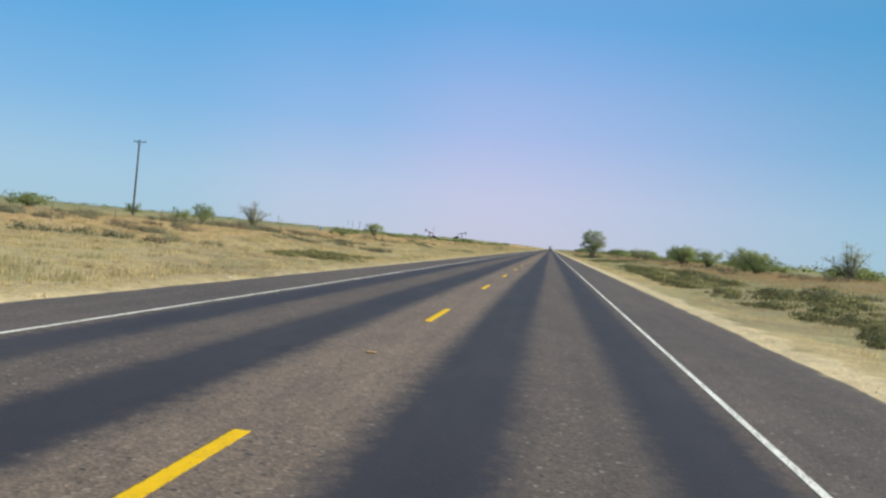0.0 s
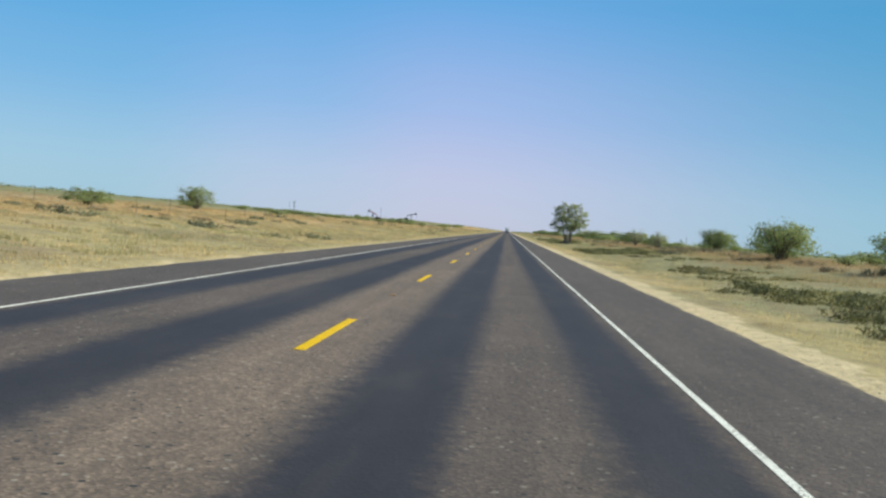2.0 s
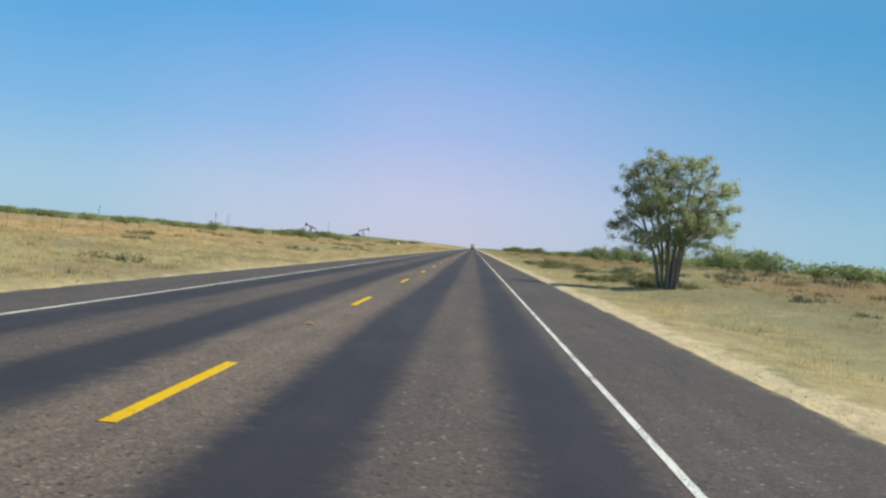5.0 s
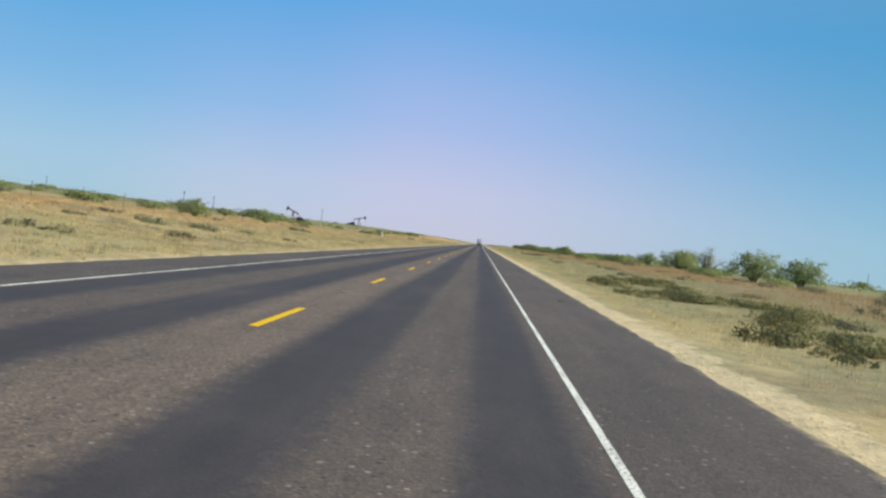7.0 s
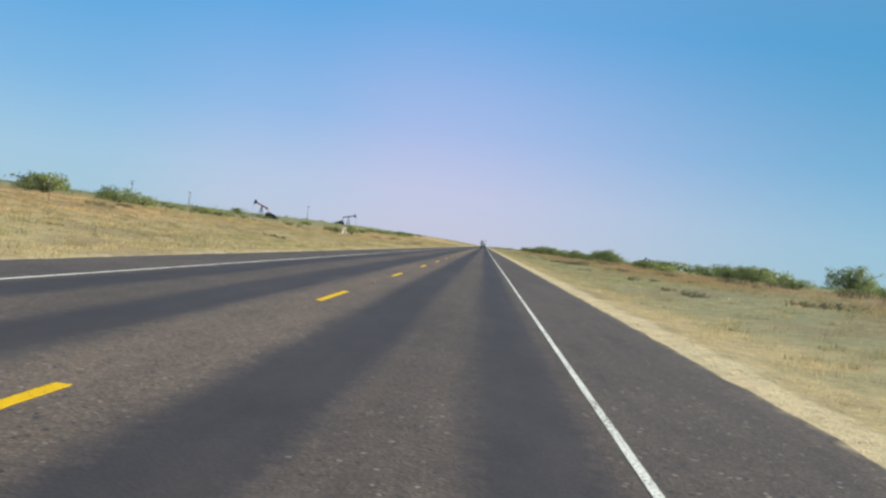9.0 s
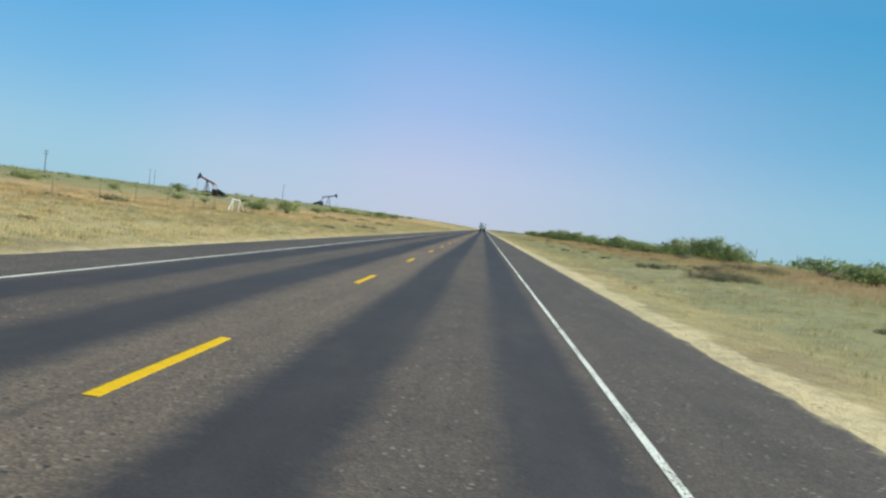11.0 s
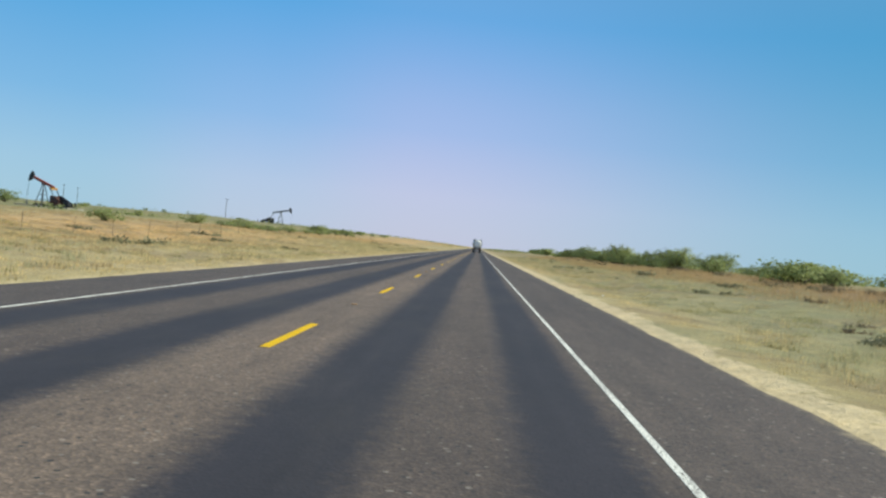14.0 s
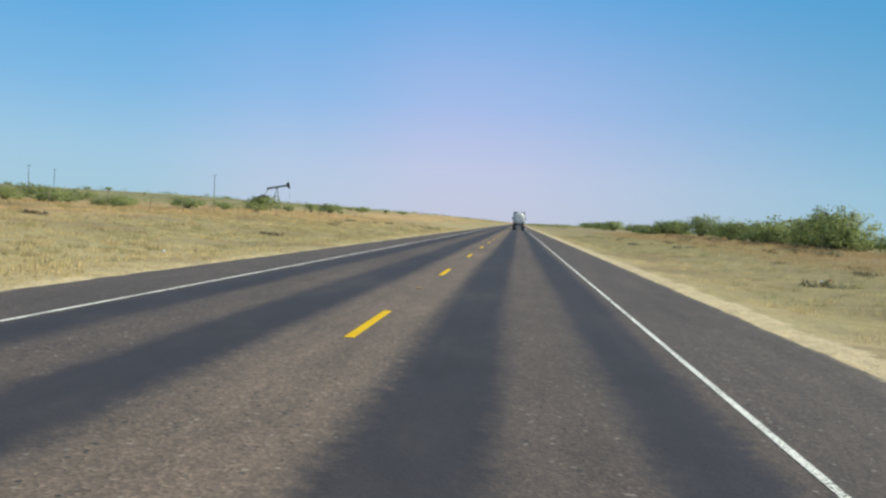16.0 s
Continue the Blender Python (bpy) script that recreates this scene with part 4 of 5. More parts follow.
def strew(n, x0, x1, y0, y1, r, power=1.0, patch=0.0, scale=0.12, shift=0.0):
    """Scattered places, denser towards x0, in patches."""
    x = x0 + (x1 - x0) * r.random(n) ** power
    y = r.uniform(y0, y1, n)
    keep = 0.5 + 0.5 * np.sin(x * scale * 3.1 + shift + 1.5 * np.sin(y * scale)) * np.sin(y * scale * 0.8 + shift * 2) > patch * r.random(n) * 1.25
    return x[keep], y[keep]


g = np.random.default_rng(77)
x, y = strew(60000, 7.05, 24, 5, 690, g, 1.7, 0.2)
grass("dry_grass", x, y, 4, 0.060, 0.016, M_GRASS, "short straw-coloured dry grass on the east verge", 1, 0.32)
x, y = strew(54000, -6.1, -30, 8, 690, g, 1.4, 0.15, 0.1, 1.0)
grass("dry_grass", x, y, 4, 0.075, 0.026, M_GRASS, "straw-coloured dry grass on the west verge", 2, 0.32)
x, y = strew(2600, 6.95, 10.5, 4, 690, g, 1.3, 0.45, 0.55, 18.0)
x2, y2 = strew(3000, -5.8, -9.5, 6, 690, g, 1.3, 0.45, 0.5, 19.0)
grass("straw_tufts", np.concatenate([x, x2]), np.concatenate([y, y2]), 16, 0.055, 0.011, M_STRAW, "small bleached straw tufts beside the pavement", 14, 0.24)
# soft mounds of bunch grass that stand out of the short cover
x, y = strew(3400, 7.6, 22, 5, 690, g, 1.4, 0.35, 0.35, 14.0)
grass("bunch_grass", x, y, 40, 0.150, 0.013, M_STRAW, "straw-coloured bunch grass on the east verge", 10, 0.20)
x, y = strew(3400, 8.4, 20, 5, 690, g, 1.2, 0.8, 0.16, 15.0)
grass("bunch_grass", x, y, 40, 0.170, 0.014, M_GRASS_GREEN, "olive green bunch grass on the east verge", 11, 0.24)
x, y = strew(1500, 7.2, 18, 5, 690, g, 1.5, 0.6, 0.38, 22.0)
grass("straw_bunches", x, y, 36, 0.13, 0.012, M_STRAW, "bleached bunch grass on the east verge", 16, 0.20)
x, y = strew(6200, -6.7, -30, 8, 690, g, 1.3, 0.35, 0.33, 16.0)
grass("bunch_grass", x, y, 28, 0.150, 0.018, M_STRAW, "straw-coloured bunch grass on the west verge", 12, 0.24)
x, y = strew(4600, -7.0, -32, 8, 690, g, 1.3, 0.6, 0.21, 17.0)
grass("bunch_grass", x, y, 28, 0.160, 0.018, M_GRASS_GREEN, "olive green bunch grass on the west verge", 13, 0.28)
x, y = strew(1500, -6.6, -24, 8, 690, g, 1.3, 0.6, 0.36, 23.0)
grass("straw_bunches", x, y, 30, 0.12, 0.022, M_STRAW, "bleached bunch grass on the west verge", 17, 0.36)
x, y = strew(6000, -7.0, -38, 10, 700, g, 1.2, 0.9, 0.16, 12.0)
grass("brown_grass", x, y, 24, 0.18, 0.022, M_GRASS_BROWN, "clumps of grey-brown dead grass on the west slope", 9, 0.34)
x, y = strew(15000, -10, -46, 10, 720, g, 1.0, 0.5, 0.05, 2.0)
grass("rusty_grass", x, y, 7, 0.16, 0.024, M_GRASS_RUST, "rusty brown bunch grass", 3, 0.24)
x, y = strew(26000, 15.0, 25, 8, 720, g, 0.9, 0.25, 0.06, 3.0)
grass("rusty_grass", x, y, 7, 0.34, 0.018, M_GRASS_RUST, "tall rusty brown bunch grass", 4, 0.26)
x, y = strew(7600, 8.0, 18, 5, 690, g, 1.1, 0.7, 0.17, 8.0)
x2, y2 = strew(4500, -6.8, -26, 8, 690, g, 1.2, 0.7, 0.27, 9.0)
grass("grey_weeds", np.concatenate([x, x2]), np.concatenate([y, y2]), 26, 0.160, 0.015, M_WEED, "pale grey-green weeds in patches", 7, 0.26)


def gravel():
    """Small stones spilt along both edges of the pavement."""
    r = np.random.default_rng(15)
    n = 6000
    east = r.random(n) < 0.62
    x = np.where(east, 5.86 + r.random(n) ** 1.6 * 1.9, -5.45 - r.random(n) ** 1.8 * 0.9)
    y, size = r.uniform(3, 640, n), r.uniform(0.006, 0.016, n) * r.uniform(0.6, 1.3, n)
    c = np.stack([x, y, land(x, y) + size * 0.2], -1)
    tips = np.array([[1, 0, 0], [0, 1, 0], [-1, 0, 0], [0, -1, 0], [0, 0, 0.7], [0, 0, -0.7]], float)
    v = c[:, None, :] + tips[None] * size[:, None, None] * r.uniform(0.6, 1.4, (n, 6, 1))
    f = np.array([[0, 1, 4], [1, 2, 4], [2, 3, 4], [3, 0, 4], [1, 0, 5], [2, 1, 5], [3, 2, 5], [0, 3, 5]])
    faces = (np.arange(n)[:, None, None] * 6 + f[None]).reshape(-1, 3)
    ob = part("gravel", mesh_of("gravel", v.reshape(-1, 3), faces, M_STONE), None)
    return tagged(ob, "loose pale gravel along the pavement edge", "gravel", kind="stuff")


gravel()


def far_brush():
    r = np.random.default_rng(5)
    xs, ys = [], []
    for n, x0, x1, y0, y1 in ((1500, 40, 260, 60, 1000), (1700, -300, -42, 230, 1000), (260, -300, -60, 60, 240), (1300, 60, 700, 900, 2400), (1300, -700, -45, 900, 2400), (500, 12, 60, 800, 2200), (500, -60, -12, 950, 2200)):
        xs.append(r.uniform(x0, x1, n)), ys.append(r.uniform(y0, y1, n))
    x, y = np.concatenate(xs), np.concatenate(ys)
    n, leaves = len(x), 15
    which = np.repeat(np.arange(n), leaves)
    m = len(which)
    high = (r.uniform(0.5, 1.5, n) * np.where(x < 0, 0.65, 1.0))[which]
    off = r.normal(0, 1, (m, 3))
    off *= r.random((m, 1)) ** 0.4 / np.linalg.norm(off, axis=1, keepdims=True)
    p = np.stack([x[which] + off[:, 0] * high * 1.3, y[which] + off[:, 1] * high * 1.3, land(x, y)[which] + high * (0.5 + 0.5 * off[:, 2])], -1)
    d = r.normal(0, 1, (m, 3))
    d /= np.linalg.norm(d, axis=1, keepdims=True)
    e = np.cross(d, r.normal(0, 1, (m, 3)))
    e /= np.linalg.norm(e, axis=1, keepdims=True)
    s = (0.22 * high * r.uniform(0.6, 1.4, m))[:, None]
    v = np.stack([p - d * s, p + e * s * 1.1, p + d * s], 1).reshape(-1, 3)
    nor = off + np.array([0.2, -0.3, 0.8])
    nor /= np.linalg.norm(nor, axis=1, keepdims=True)
    ob = part("far_brush", mesh_of("far_brush", v, np.arange(m * 3).reshape(-1, 3), M_MESQUITE, True, np.repeat(nor, 3, 0)), None)
    return tagged(ob, "distant low green mesquite brush along the horizon", "brush", kind="stuff")


far_brush()


# ---------------------------------------------------------------- oil pumpjacks
def pumpjack(x, y, turn, tilt, size, paint, label, rise=0.02):
    """Local x runs along the beam, the horse head towards -x. tilt: degrees by which the head is up."""
    red, dark, tail, drive = paint
    ob = tagged(new("pumpjack"), label, "pumpjack", "oil pumpjacks on the prairie")
    bm = bmesh.new()
    box(bm, -4.6, 8.4, -2.6, 2.6, -1.0, 0.10, bevel=0.05)
    part("gravel_pad", bm, M_CONCRETE, ob, "pale gravelled pad")
    bm = bmesh.new()
    for sy in (-0.75, 0.75):
        beam(bm, (-1.4, sy, 0.28), (7.2, sy, 0.28), 0.22, 0.36)
    for px in (-1.3, 0.2, 1.8, 3.4, 5.2, 7.0):
        beam(bm, (px, -0.75, 0.28), (px, 0.75, 0.28), 0.18, 0.25)
    part("skid", bm, dark, ob, "dark steel skid rails")
    top = Vector((0, 0, 4.35))
    for sx in (-0.95, 0.95):
        for sy in (-0.9, 0.9):
            leg = bmesh.new()
            beam(leg, (sx, sy, 0.42), (top.x + sx * 0.14, sy * 0.2, top.z), 0.15, 0.15)
            part("leg", leg, dark, ob)
    for z in (1.3, 2.3, 3.2):
        f = (z - 0.42) / (4.35 - 0.42)
        px, py = 0.95 * (1 - 0.86 * f), 0.9 * (1 - 0.8 * f)
        for a, b in (((-px, -py, z), (px, -py, z)), ((-px, py, z), (px, py, z)), ((-px, -py, z), (-px, py, z)), ((px, -py, z), (px, py, z))):
            br = bmesh.new()
            beam(br, a, b, 0.07, 0.07)
            part("brace", br, dark, ob)
    bm = bmesh.new()
    box(bm, -0.3, 0.3, -0.35, 0.35, 4.3, 4.62, bevel=0.04)
    part("saddle", bm, dark, ob)
    lift = pose(0, 0, 4.72, 0, tilt, 0)
    bm = bmesh.new()
    for z0, z1, w in ((-0.03, 0.03, 0.17), (0.03, 0.45, 0.05), (0.45, 0.51, 0.17)):
        box(bm, -3.0, 2.9, -w, w, z0 - 0.1, z1 - 0.1, m=lift)
    for px in (-2.2, -1.1, 0.0, 1.1, 2.2):
        box(bm, px - 0.03, px + 0.03, -0.15, 0.15, -0.06, 0.34, m=lift)
    walking_beam = part("walking_beam", bm, red, ob, "painted steel walking beam")
    # the horse head: a curved cheek plate
    bm = bmesh.new()
    prof = []
    for k in range(9):
        a = radians(-17 + 34 * k / 8)
        prof.append((-3.75 * math.cos(a) + 0.02, 3.75 * math.sin(a) - 0.05))
    prof += [(-3.05, 0.75), (-2.8, 0.4), (-2.8, -0.12), (-3.1, -0.75)]
    ring = []
    for sy in (-0.22, 0.22):
        ring.append([bm.verts.new(lift @ Vector((px, sy, pz + 0.12))) for px, pz in prof])
    n = len(prof)
    for k in range(n):
        bm.faces.new((ring[0][k], ring[0][(k + 1) % n], ring[1][(k + 1) % n], ring[1][k]))
    bm.faces.new(ring[0][::-1]), bm.faces.new(ring[1])
    part("horse_head", bm, M_STEEL_DARK, walking_beam, "black curved horse head")
    hang = lift @ Vector((-3.6, 0, -0.9))
    for sy in (-0.1, 0.1):
        bm = bmesh.new()
        rod(bm, (hang.x, sy, hang.z), (-3.72, sy, 1.9), 0.018, 0.018, 6)
        part("bridle_cable", bm, M_STEEL_DARK, ob)
    bm = bmesh.new()
    rod(bm, (-3.72, 0, 0.9), (-3.72, 0, 1.95), 0.03, 0.03, 8)
    box(bm, -3.82, -3.62, -0.2, 0.2, 1.86, 1.98)
    part("polished_rod", bm, M_CHROME, ob)
    bm = bmesh.new()
    rod(bm, (-3.72, 0, -0.2), (-3.72, 0, 1.0), 0.12, 0.09, 10)
    rod(bm, (-3.72, -0.5, 0.55), (-3.72, 0.5, 0.55), 0.07, 0.07, 8)
    part("wellhead", bm, M_STEEL_GREY, ob)
    # equaliser, pitman arms, cranks and weights
    eq = lift @ Vector((2.75, 0, -0.15))
    bm = bmesh.new()
    box(bm, eq.x - 0.28, eq.x + 0.28, -0.95, 0.95, eq.z - 0.18, eq.z + 0.22, bevel=0.04)
    part("equaliser", bm, tail, walking_beam, "painted equaliser bar")
    hub = Vector((3.0, 0, 1.75))
    pin = hub + Vector((0.75, 0, -0.35)) * (1 if tilt > 0 else -1)
    for sy in (-0.88, 0.88):
        bm = bmesh.new()
        beam(bm, (eq.x, sy, eq.z), (pin.x, sy, pin.z), 0.09, 0.13)
        part("pitman_arm", bm, dark, ob)
        bm = bmesh.new()
        a, b = hub - (pin - hub) * 0.4, hub + (pin - hub) * 1.9
        beam(bm, (a.x, sy * 0.86, a.z), (b.x, sy * 0.86, b.z), 0.16, 0.42)
        crank = part("crank", bm, dark, ob)
        bm = bmesh.new()
        c = hub + (pin - hub) * 1.35
        for k in (-1, 1):
            box(bm, -0.75, 0.75, -0.14, 0.14, 0.16 * k - 0.02 + 0.16 * k - 0.2, 0.16 * k + 0.16 * k + 0.22,
                m=Matrix.Translation((c.x, sy * 0.86, c.z)) @ (pin - hub).to_track_quat("X", "Z").to_matrix().to_4x4(), bevel=0.08)
        part("counterweight", bm, drive, crank, "heavy rust-red counterweight")
    bm = bmesh.new()
    box(bm, 2.2, 3.8, -0.55, 0.55, 0.45, 2.25, bevel=0.12)
    part("gearbox", bm, drive, ob, "rust-red gearbox housing")
    # slanting belt guard down to the motor
    bm = bmesh.new()
    prof = [(3.3, 2.45), (4.0, 2.4), (6.9, 0.98), (6.9, 0.5), (6.2, 0.46), (3.3, 1.3)]
    ring = [[bm.verts.new((px, sy, pz)) for px, pz in prof] for sy in (0.6, 0.85)]
    for k in range(6):
        bm.faces.new((ring[0][k], ring[0][(k + 1) % 6], ring[1][(k + 1) % 6], ring[1][k]))
    bm.faces.new(ring[0][::-1]), bm.faces.new(ring[1])
    part("belt_guard", bm, M_STEEL_DARK, ob, "dark slanting belt guard")
    bm = bmesh.new()
    box(bm, 5.5, 6.8, -0.55, 0.5, 0.45, 1.25, bevel=0.1)
    rod(bm, (6.1, -0.2, 1.2), (6.1, -0.2, 1.75), 0.06, 0.06, 8)
    part("motor", bm, M_STEEL_DARK, ob)
    bm = bmesh.new()
    rod(bm, (7.8, 0.4, -0.2), (7.8, 0.4, 1.15), 0.1, 0.1, 8)
    box(bm, 7.65, 7.95, 0.22, 0.4, 0.7, 1.25, bevel=0.02)
    part("control_box", bm, M_STEEL_DARK, ob)
    at_ground(ob, x, y, turn, size, -rise)
    return ob


RED_SET = (M_STEEL_RED, M_STEEL_DARK, M_YELLOW, M_RUST)
GREY_SET = (M_STEEL_GREY, M_STEEL_GREY, M_STEEL_GREY, M_STEEL_DARK)
pumpjack(-86.0, 662, -14, 19.5, 0.98, RED_SET, "red and black oil pumpjack with raised head on a pale pad", 0.25)
pumpjack(-82.5, 868, 195, 13, 1.2, GREY_SET, "grey oil pumpjack standing behind green brush", -0.2)
pumpjack(149, 677, -15, 14, 1.05, GREY_SET, "dark oil pumpjack half hidden behind brush")
pumpjack(131, 1022, -20, 12, 1.1, GREY_SET, "small distant dark oil pumpjack behind brush")
pumpjack(191, 781, -15, 15, 1.05, GREY_SET, "distant dark oil pumpjack behind brush")


# ---------------------------------------------------------------- utility poles
def utility_pole(x, y, high, lean=0.0, arms=1, turn=0.0):
    ob = tagged(new("utility_pole"), "dark weathered wooden utility pole with a crossarm", "pole", "utility poles on the prairie")
    bm = bmesh.new()
    limb(bm, [(0, 0, -0.3), (0, 0, high * 0.5), (0, 0, high)], [0.145, 0.12, 0.095], 10)
    part("shaft", bm, M_POLE, ob)
    for k in range(arms):
        z = high - 0.25 - 0.9 * k
        bm = bmesh.new()
        box(bm, -0.8, 0.8, 0.10, 0.19, z, z + 0.10, bevel=0.01)
        arm = part("crossarm", bm, M_POLE, ob)
        bm = bmesh.new()
        beam(bm, (-0.5, 0.12, z), (0, 0.12, z - 0.45), 0.03, 0.03), beam(bm, (0.5, 0.12, z), (0, 0.12, z - 0.45), 0.03, 0.03)
        part("arm_brace", bm, M_STEEL_GREY, ob)
        for px in (-0.7, 0.0, 0.7):
            bm = bmesh.new()
            limb(bm, [(px, 0.145, z + 0.09), (px, 0.145, z + 0.18), (px, 0.145, z + 0.22), (px, 0.145, z + 0.28)], [0.02, 0.05, 0.055, 0.025], 8)
            part("insulator", bm, M_STEEL_GREY, arm)
    ob.matrix_basis = pose(x, y, float(land(x, y)), 0, lean, turn)
    return ob


utility_pole(-51.6, 112.6, 9.6, 0.4, 1, 8)
for x, y, h, arms in ((-137.6, 660, 7.5, 2), (-191, 634, 5.2, 1), (-215, 967, 10.0, 1), (-112.9, 892, 9.2, 1), (-198.7, 915, 9.6, 1), (195.7, 700, 8.0, 1), (212.8, 950, 9.4, 1), (171.3, 950, 8.6, 1)):
    utility_pole(x, y, h, float(rng.uniform(-0.8, 0.8)), arms, float(rng.uniform(-25, 25)))


# ---------------------------------------------------------------- ranch fence and its white brace
FENCE_X = -22.4


def ranch_fence():
    ob = tagged(new("wire_fence"), "barbed wire ranch fence on thin weathered posts", "fence")
    shapes = []
    for k in range(4):
        bm = bmesh.new()
        limb(bm, [(0, 0, -0.2), (0.012 * k, 0.01, 0.6), (0.02 * (k - 1.5), 0.015 * (k - 2), 1.08)], [0.026, 0.023, 0.02], 7)
        me = bpy.data.meshes.new("post")
        bm.to_mesh(me), bm.free()
        me.materials.append(M_POST)
        shapes.append(me)
    ys = np.arange(4.0, 700.0, 6.4)
    ys = ys[np.abs(ys - 463.6) > 3.0]
    for k, y in enumerate(ys):
        p = part("post", shapes[k % 4], None, ob)
        px = FENCE_X + 0.1 * math.sin(k * 2.1)
        p.matrix_basis = pose(px, float(y), float(land(px, y)), float(rng.normal(0, 2.5)), float(rng.normal(0, 2.5)), float(rng.uniform(0, 360)))
    for z in (0.3, 0.55, 0.8, 1.02):
        bm = bmesh.new()
        limb(bm, [(FENCE_X + 0.05, float(y), float(land(FENCE_X, y)) + z + 0.01 * math.sin(y)) for y in np.arange(4.0, 700.0, 3.2)], [0.004] * len(np.arange(4.0, 700.0, 3.2)), 3)
        part("wire", bm, M_WIRE, ob)
    return ob


ranch_fence()


def pipe_brace(x, y):
    ob = tagged(new("pipe_brace"), "white painted pipe fence brace with slanting struts", "fence brace")
    z = float(land(x, y))
    for name, a, b, r in (("post", (0, -1.2, -0.3), (0, -1.2, 1.28), 0.06), ("post", (0, 1.2, -0.3), (0, 1.2, 1.28), 0.06), ("rail", (0, -1.2, 1.12), (0, 1.2, 1.12), 0.05),
                          ("strut", (0, -1.2, 1.1), (0.1, -2.9, 0.02), 0.045), ("strut", (0, 1.2, 1.1), (0.1, 2.9, 0.02), 0.045)):
        bm = bmesh.new()
        rod(bm, a, b, r, r, 12)
        part(name, bm, M_WHITE_PIPE, ob)
    ob.matrix_basis = pose(x, y, z, 0, 0, 0)
    return ob


pipe_brace(-21.9, 463.6)


# ---------------------------------------------------------------- the tanker on the road ahead
def tanker(x, y):
    ob = tagged(new("tanker_truck"), "dusty white tanker truck seen from behind on the lane", "truck")
    n = 28
    ell = lambda yy, k: [(k * 1.17 * math.cos(a * math.tau / n), yy, 2.38 + k * 1.2 * math.sin(a * math.tau / n)) for a in range(n)]
    bm = bmesh.new()
    rings = [[bm.verts.new(p) for p in ell(yy, k)] for yy, k in ((0.0, 0.55), (0.06, 0.8), (0.2, 0.95), (0.4, 1.0), (11.6, 1.0), (11.8, 0.95), (12.0, 0.6))]
    for p, q in zip(rings, rings[1:]):
        for k in range(n):
            bm.faces.new((p[k], p[(k + 1) % n], q[(k + 1) % n], q[k]))
    bm.faces.new(rings[0][::-1]), bm.faces.new(rings[-1])
    part("tank", bm, M_TANK, ob, "rounded dusty white tank")
    for yy in (0.45, 4.0, 8.0, 11.5):
        bm = bmesh.new()
        inner, outer = ell(yy, 1.0), ell(yy, 1.03)
        r1 = [[bm.verts.new((p[0], p[1] + d, p[2])) for p in outer] for d in (0, 0.12)]
        for k in range(n):
            bm.faces.new((r1[0][k], r1[0][(k + 1) % n], r1[1][(k + 1) % n], r1[1][k]))
        part("tank_band", bm, M_CHROME, ob)
    for yy in (3, 6, 9):
        bm = bmesh.new()
        rod(bm, (0, yy, 3.5), (0, yy, 3.7), 0.3, 0.27, 16)
        part("manhole", bm, M_CHROME, ob)
    bm = bmesh.new()
    for sx in (-0.45, 0.45):
        beam(bm, (sx, 0.2, 1.0), (sx, 16.0, 1.0), 0.14, 0.28)
    for yy in (0.3, 2.0, 5.0, 9.0, 12.0):
        beam(bm, (-0.95, yy, 1.12), (0.95, yy, 1.12), 0.12, 0.2)
    part("chassis", bm, M_STEEL_DARK, ob)
    bm = bmesh.new()
    beam(bm, (-1.2, 0.05, 0.55), (1.2, 0.05, 0.55), 0.1, 0.12), beam(bm, (-0.7, 0.08, 0.55), (-0.5, 0.2, 1.0), 0.08, 0.08), beam(bm, (0.7, 0.08, 0.55), (0.5, 0.2, 1.0), 0.08, 0.08)
    part("bumper", bm, M_STEEL_GREY, ob)
    for sx in (-0.92, 0.92):
        bm = bmesh.new()
        box(bm, sx - 0.3, sx + 0.3, 0.5, 0.52, 0.22, 0.95)
        part("mud_flap", bm, M_RUBBER, ob)
        for px in (0.12, 0.0):
            bm = bmesh.new()
            rod(bm, (sx * 1.08 - px * math.copysign(1, sx) * 2, -0.02, 1.0), (sx * 1.08 - px * math.copysign(1, sx) * 2, 0.06, 1.0), 0.06, 0.06, 12)
            part("tail_lamp", bm, M_LAMP_RED, ob)
    for yy in (1.25, 2.55, 12.7, 14.0, 17.6):
        for sx in (-1.02, -0.7, 0.7, 1.02):
            if yy > 17 and abs(sx) < 0.9:
                continue
            bm = bmesh.new()
            wheel_shape(bm, (sx, yy, 0.52), 0.52, 0.27)
            tyre = part("tyre", bm, M_RUBBER, ob)
            bm = bmesh.new()
            rod(bm, (sx - 0.14, yy, 0.52), (sx + 0.14, yy, 0.52), 0.27, 0.27, 18)
            part("rim", bm, M_CHROME, tyre)
    bm = bmesh.new()
    box(bm, -1.22, 1.22, 13.0, 15.6, 1.2, 3.2, bevel=0.12)
    box(bm, -1.05, 1.05, 15.5, 18.2, 1.0, 2.0, bevel=0.15)
    part("cab", bm, M_STEEL_GREY, ob, "grey sleeper cab")
    bm = bmesh.new()
    ringa = [bm.verts.new(p) for p in ((-1.24, 13.0, 3.15), (1.24, 13.0, 3.15), (1.2, 13.0, 3.78), (-1.2, 13.0, 3.78))]
    ringb = [bm.verts.new(p) for p in ((-1.2, 15.4, 3.15), (1.2, 15.4, 3.15), (1.1, 14.9, 3.3), (-1.1, 14.9, 3.3))]
    for k in range(4):
        bm.faces.new((ringa[k], ringa[(k + 1) % 4], ringb[(k + 1) % 4], ringb[k]))
    bm.faces.new(ringa[::-1]), bm.faces.new(ringb)
    part("roof_fairing", bm, M_STEEL_GREY, ob, "dark grey roof fairing")
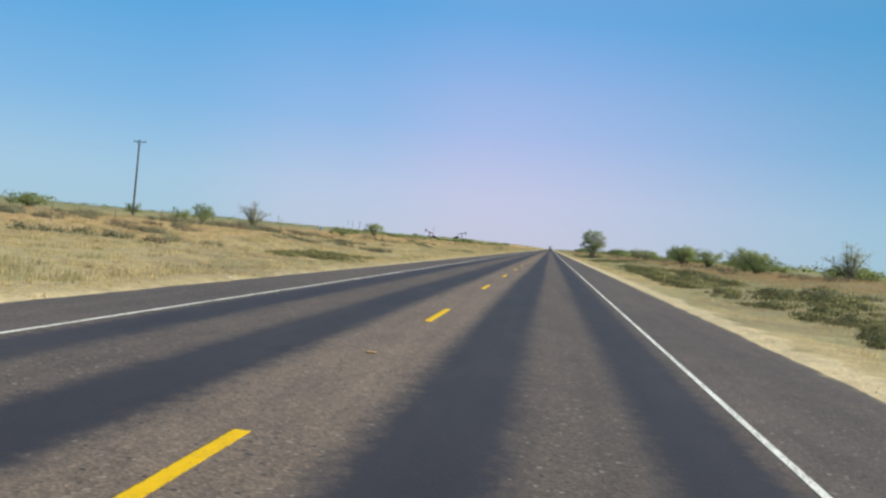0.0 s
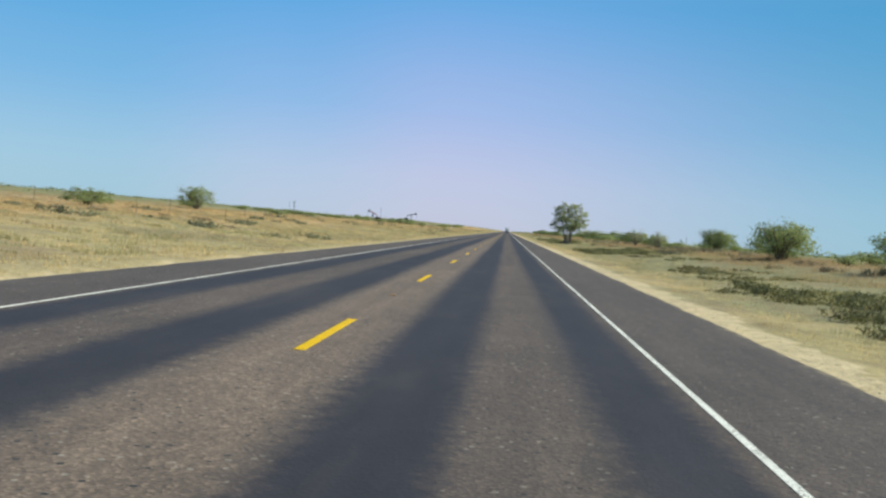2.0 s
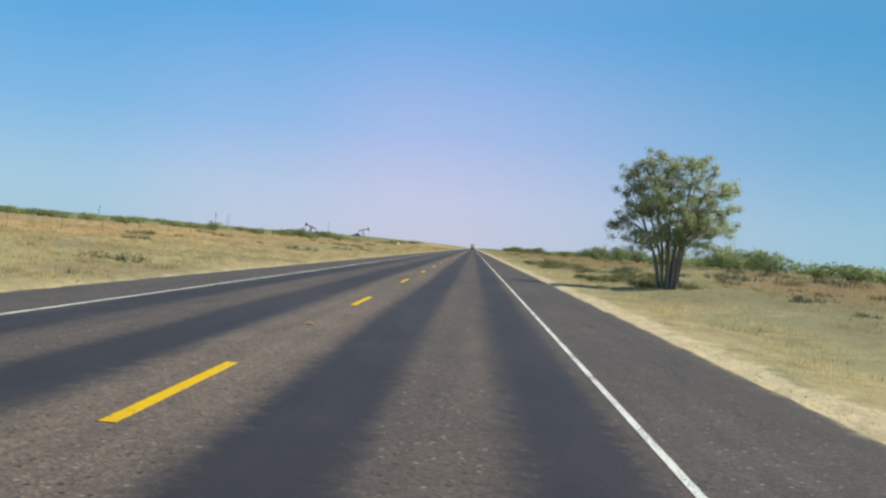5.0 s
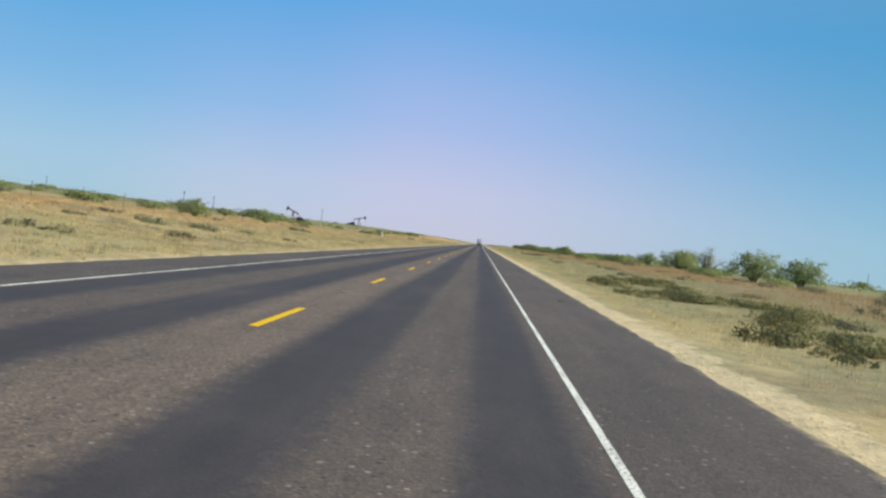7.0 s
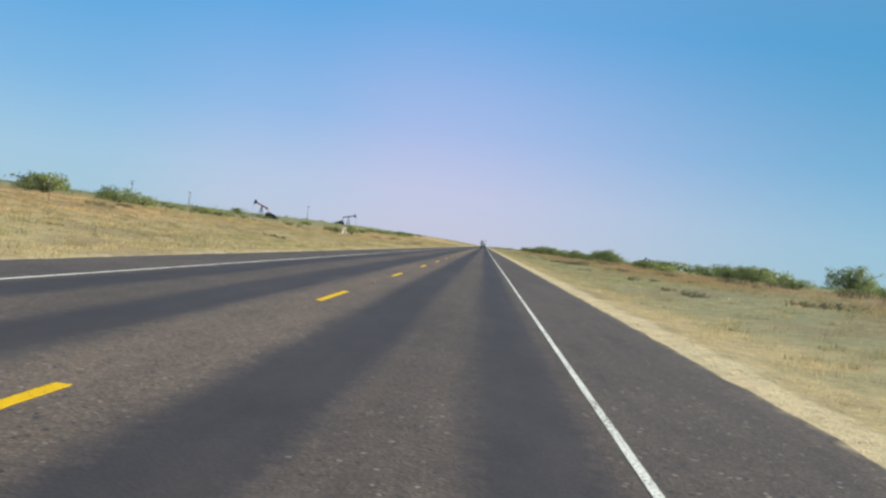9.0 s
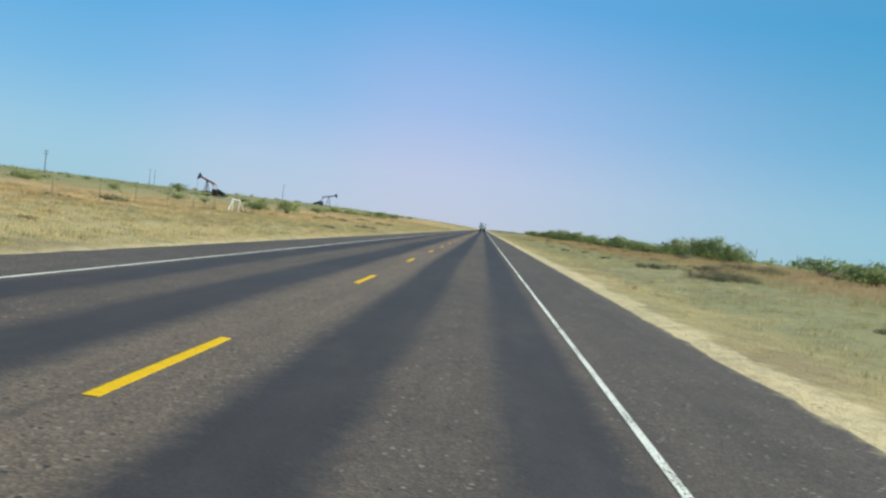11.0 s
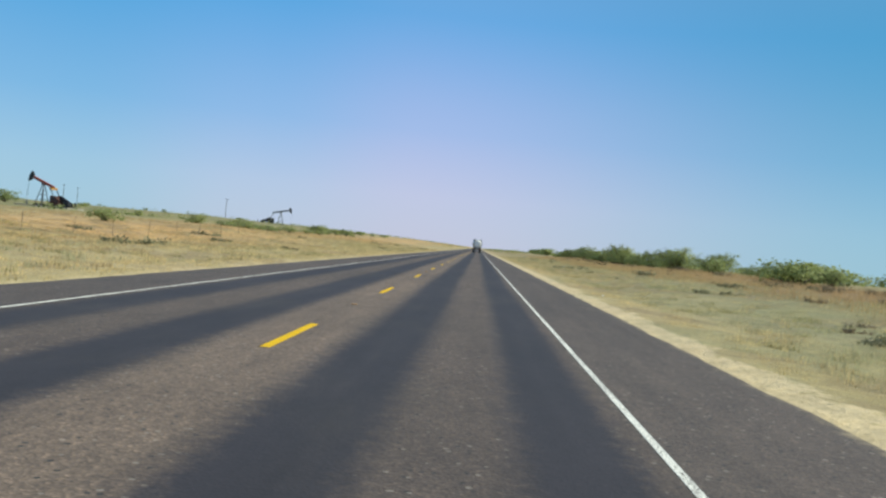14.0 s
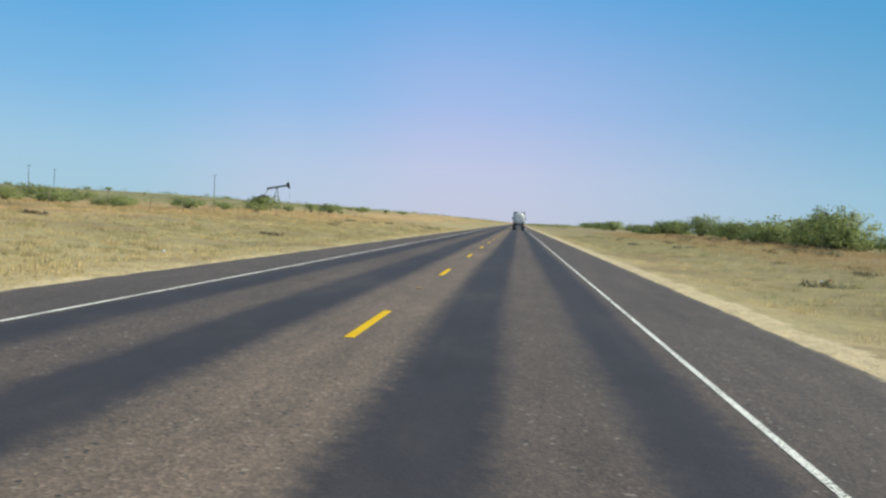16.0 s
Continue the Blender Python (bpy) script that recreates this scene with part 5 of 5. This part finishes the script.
    bm = bmesh.new()
    box(bm, -1.0, 1.0, 15.55, 15.66, 2.1, 3.0)
    part("windscreen", bm, M_GLASS_DARK, ob)
    for sx in (-1.3, 1.3):
        bm = bmesh.new()
        rod(bm, (sx * 0.9, 12.85, 1.2), (sx * 0.9, 12.85, 3.85), 0.08, 0.08, 10)
        part("exhaust_stack", bm, M_CHROME, ob)
        bm = bmesh.new()
        box(bm, sx - 0.14, sx + 0.14, 15.3, 15.4, 2.1, 2.75, bevel=0.02)
        beam(bm, (sx * 0.93, 15.35, 2.4), (sx, 15.35, 2.4), 0.04, 0.04)
        part("side_mirror", bm, M_STEEL_DARK, ob)
    ob.matrix_basis = pose(x, y, 0.0)
    return ob


tanker(1.95, 738)


# ---------------------------------------------------------------- small things on and by the road
stud_shape = bmesh.new()
box(stud_shape, -0.055, 0.055, -0.05, 0.05, 0.0, 0.022, bevel=0.01)
stud_mesh = bpy.data.meshes.new("road_stud")
stud_shape.to_mesh(stud_mesh), stud_shape.free()
stud_mesh.materials.append(M_STUD)
for k in range(-2, 60, 2):
    p = part("road_stud", stud_mesh, None, road, "amber raised road stud" if k == -2 else "")
    p.location = (-0.03, DASH_END + (k + 0.368) * DASH_GAP, 0.001)


def tar_streak(x0, x1, y, wide, seed):
    """A thin dark ribbon of crack tar across the lane."""
    r = np.random.default_rng(seed)
    n = 14
    xs = np.linspace(x0, x1, n)
    mid = y + np.cumsum(r.normal(0, 0.018, n))
    half = wide * np.sin(np.linspace(0.15, math.pi - 0.15, n)) * r.uniform(0.5, 1.1, n)
    rows = [np.stack([xs, mid - half, np.full(n, 0.001)], -1), np.stack([xs, mid - half * 0.8, np.full(n, 0.004)], -1),
            np.stack([xs, mid + half * 0.8, np.full(n, 0.004)], -1), np.stack([xs, mid + half, np.full(n, 0.001)], -1)]
    return part("tar_streak", mesh_of("tar_streak", np.stack(rows).reshape(-1, 3), grid_faces(4, n), M_TAR), None, road, "dark crack tar" if seed == 1 else "")


for k, (x0, x1, y, w) in enumerate(((-0.35, 0.2, 109.8, 0.05), (-0.95, -0.4, 111.9, 0.06), (-0.1, 0.3, 111.6, 0.05), (0.55, 1.2, 114.6, 0.07), (1.4, 2.2, 115.0, 0.06), (1.8, 2.3, 112.1, 0.03), (3.75, 4.6, 114.9, 0.06), (3.8, 5.0, 112.4, 0.07), (-1.9, -1.2, 110.2, 0.06))):
    tar_streak(x0, x1, y, w * 1.7, k + 1)


def litter(x, y, size, material, label, seed, lift=0.0):
    """A crumpled scrap."""
    r = np.random.default_rng(seed)
    bm = bmesh.new()
    bmesh.ops.create_icosphere(bm, subdivisions=2, radius=size * 0.65)
    for v in bm.verts:
        v.co = Vector((v.co.x * 1.3, v.co.y, v.co.z * 0.6)) * float(r.uniform(0.7, 1.15))
    me = bpy.data.meshes.new("litter_scrap")
    bm.to_mesh(me), bm.free()
    me.materials.append(material)
    ob = new("litter_scrap", me)
    ob.matrix_basis = pose(x, y, float(land(x, y)) + size * 0.45 + lift, 0, 0, seed * 50)
    return tagged(ob, label, "litter", "roadside litter")


for k, (x, y, s) in enumerate(((-5.75, 21.5, 0.06), (9.0, 135.5, 0.07), (10.8, 146.5, 0.06), (-8.3, 489, 0.07), (13.5, 345.5, 0.07), (12.2, 562.3, 0.07), (-8.3, 579, 0.09), (12.1, 585.2, 0.09), (7.3, 516.5, 0.05), (6.9, 306.5, 0.06), (-7.2, 118, 0.06), (-6.4, 58, 0.05), (8.2, 36, 0.06))):
    litter(x, y, s, M_LITTER, "white crumpled plastic scrap lying in dry grass", k + 3)
litter(8.0, 407.9, 0.14, M_LITTER_RED, "red-brown crumpled scrap lying in dry grass", 31)
litter(12.5, 585.5, 0.09, M_LITTER_RED, "red-brown crumpled scrap lying in dry grass", 32)


def rubber_scrap(x, y, turn):
    """A torn, curling strip of tyre tread."""
    r = np.random.default_rng(9)
    n = 12
    along = np.linspace(-0.07, 0.07, n)
    lift = 0.006 + 0.5 * along ** 2 * 2 + r.uniform(0, 0.006, n)
    half = 0.035 * np.sin(np.linspace(0.4, math.pi - 0.3, n)) * r.uniform(0.75, 1.2, n)
    rows = [np.stack([along, side * half, lift + up], -1) for side, up in ((-1, 0.0), (-1, 0.014), (1, 0.014), (1, 0.0), (-1, 0.0))]
    me = mesh_of("tyre_scrap", np.stack(rows).reshape(-1, 3), grid_faces(5, n), M_TAR)
    ob = new("tyre_scrap", me)
    ob.matrix_basis = pose(x, y, 0.0, 0, 0, turn)
    return tagged(ob, "dusty torn scrap of tyre rubber on the shoulder", "litter")


rubber_scrap(5.0, 261.0, 20)


def fence_marker(x, y):
    ob = tagged(new("marker_post"), "blue plastic marker on a thin post by the fence", "marker")
    bm = bmesh.new()
    rod(bm, (0, 0, -0.2), (0, 0, 1.0), 0.025, 0.02, 8)
    part("post", bm, M_STEEL_GREY, ob)
    bm = bmesh.new()
    box(bm, -0.1, 0.1, -0.03, -0.005, 0.7, 1.0, bevel=0.01)
    part("plate", bm, M_BLUE, ob, "bright blue plastic plate")
    return at_ground(ob, x, y)


fence_marker(-20.3, 86.8)
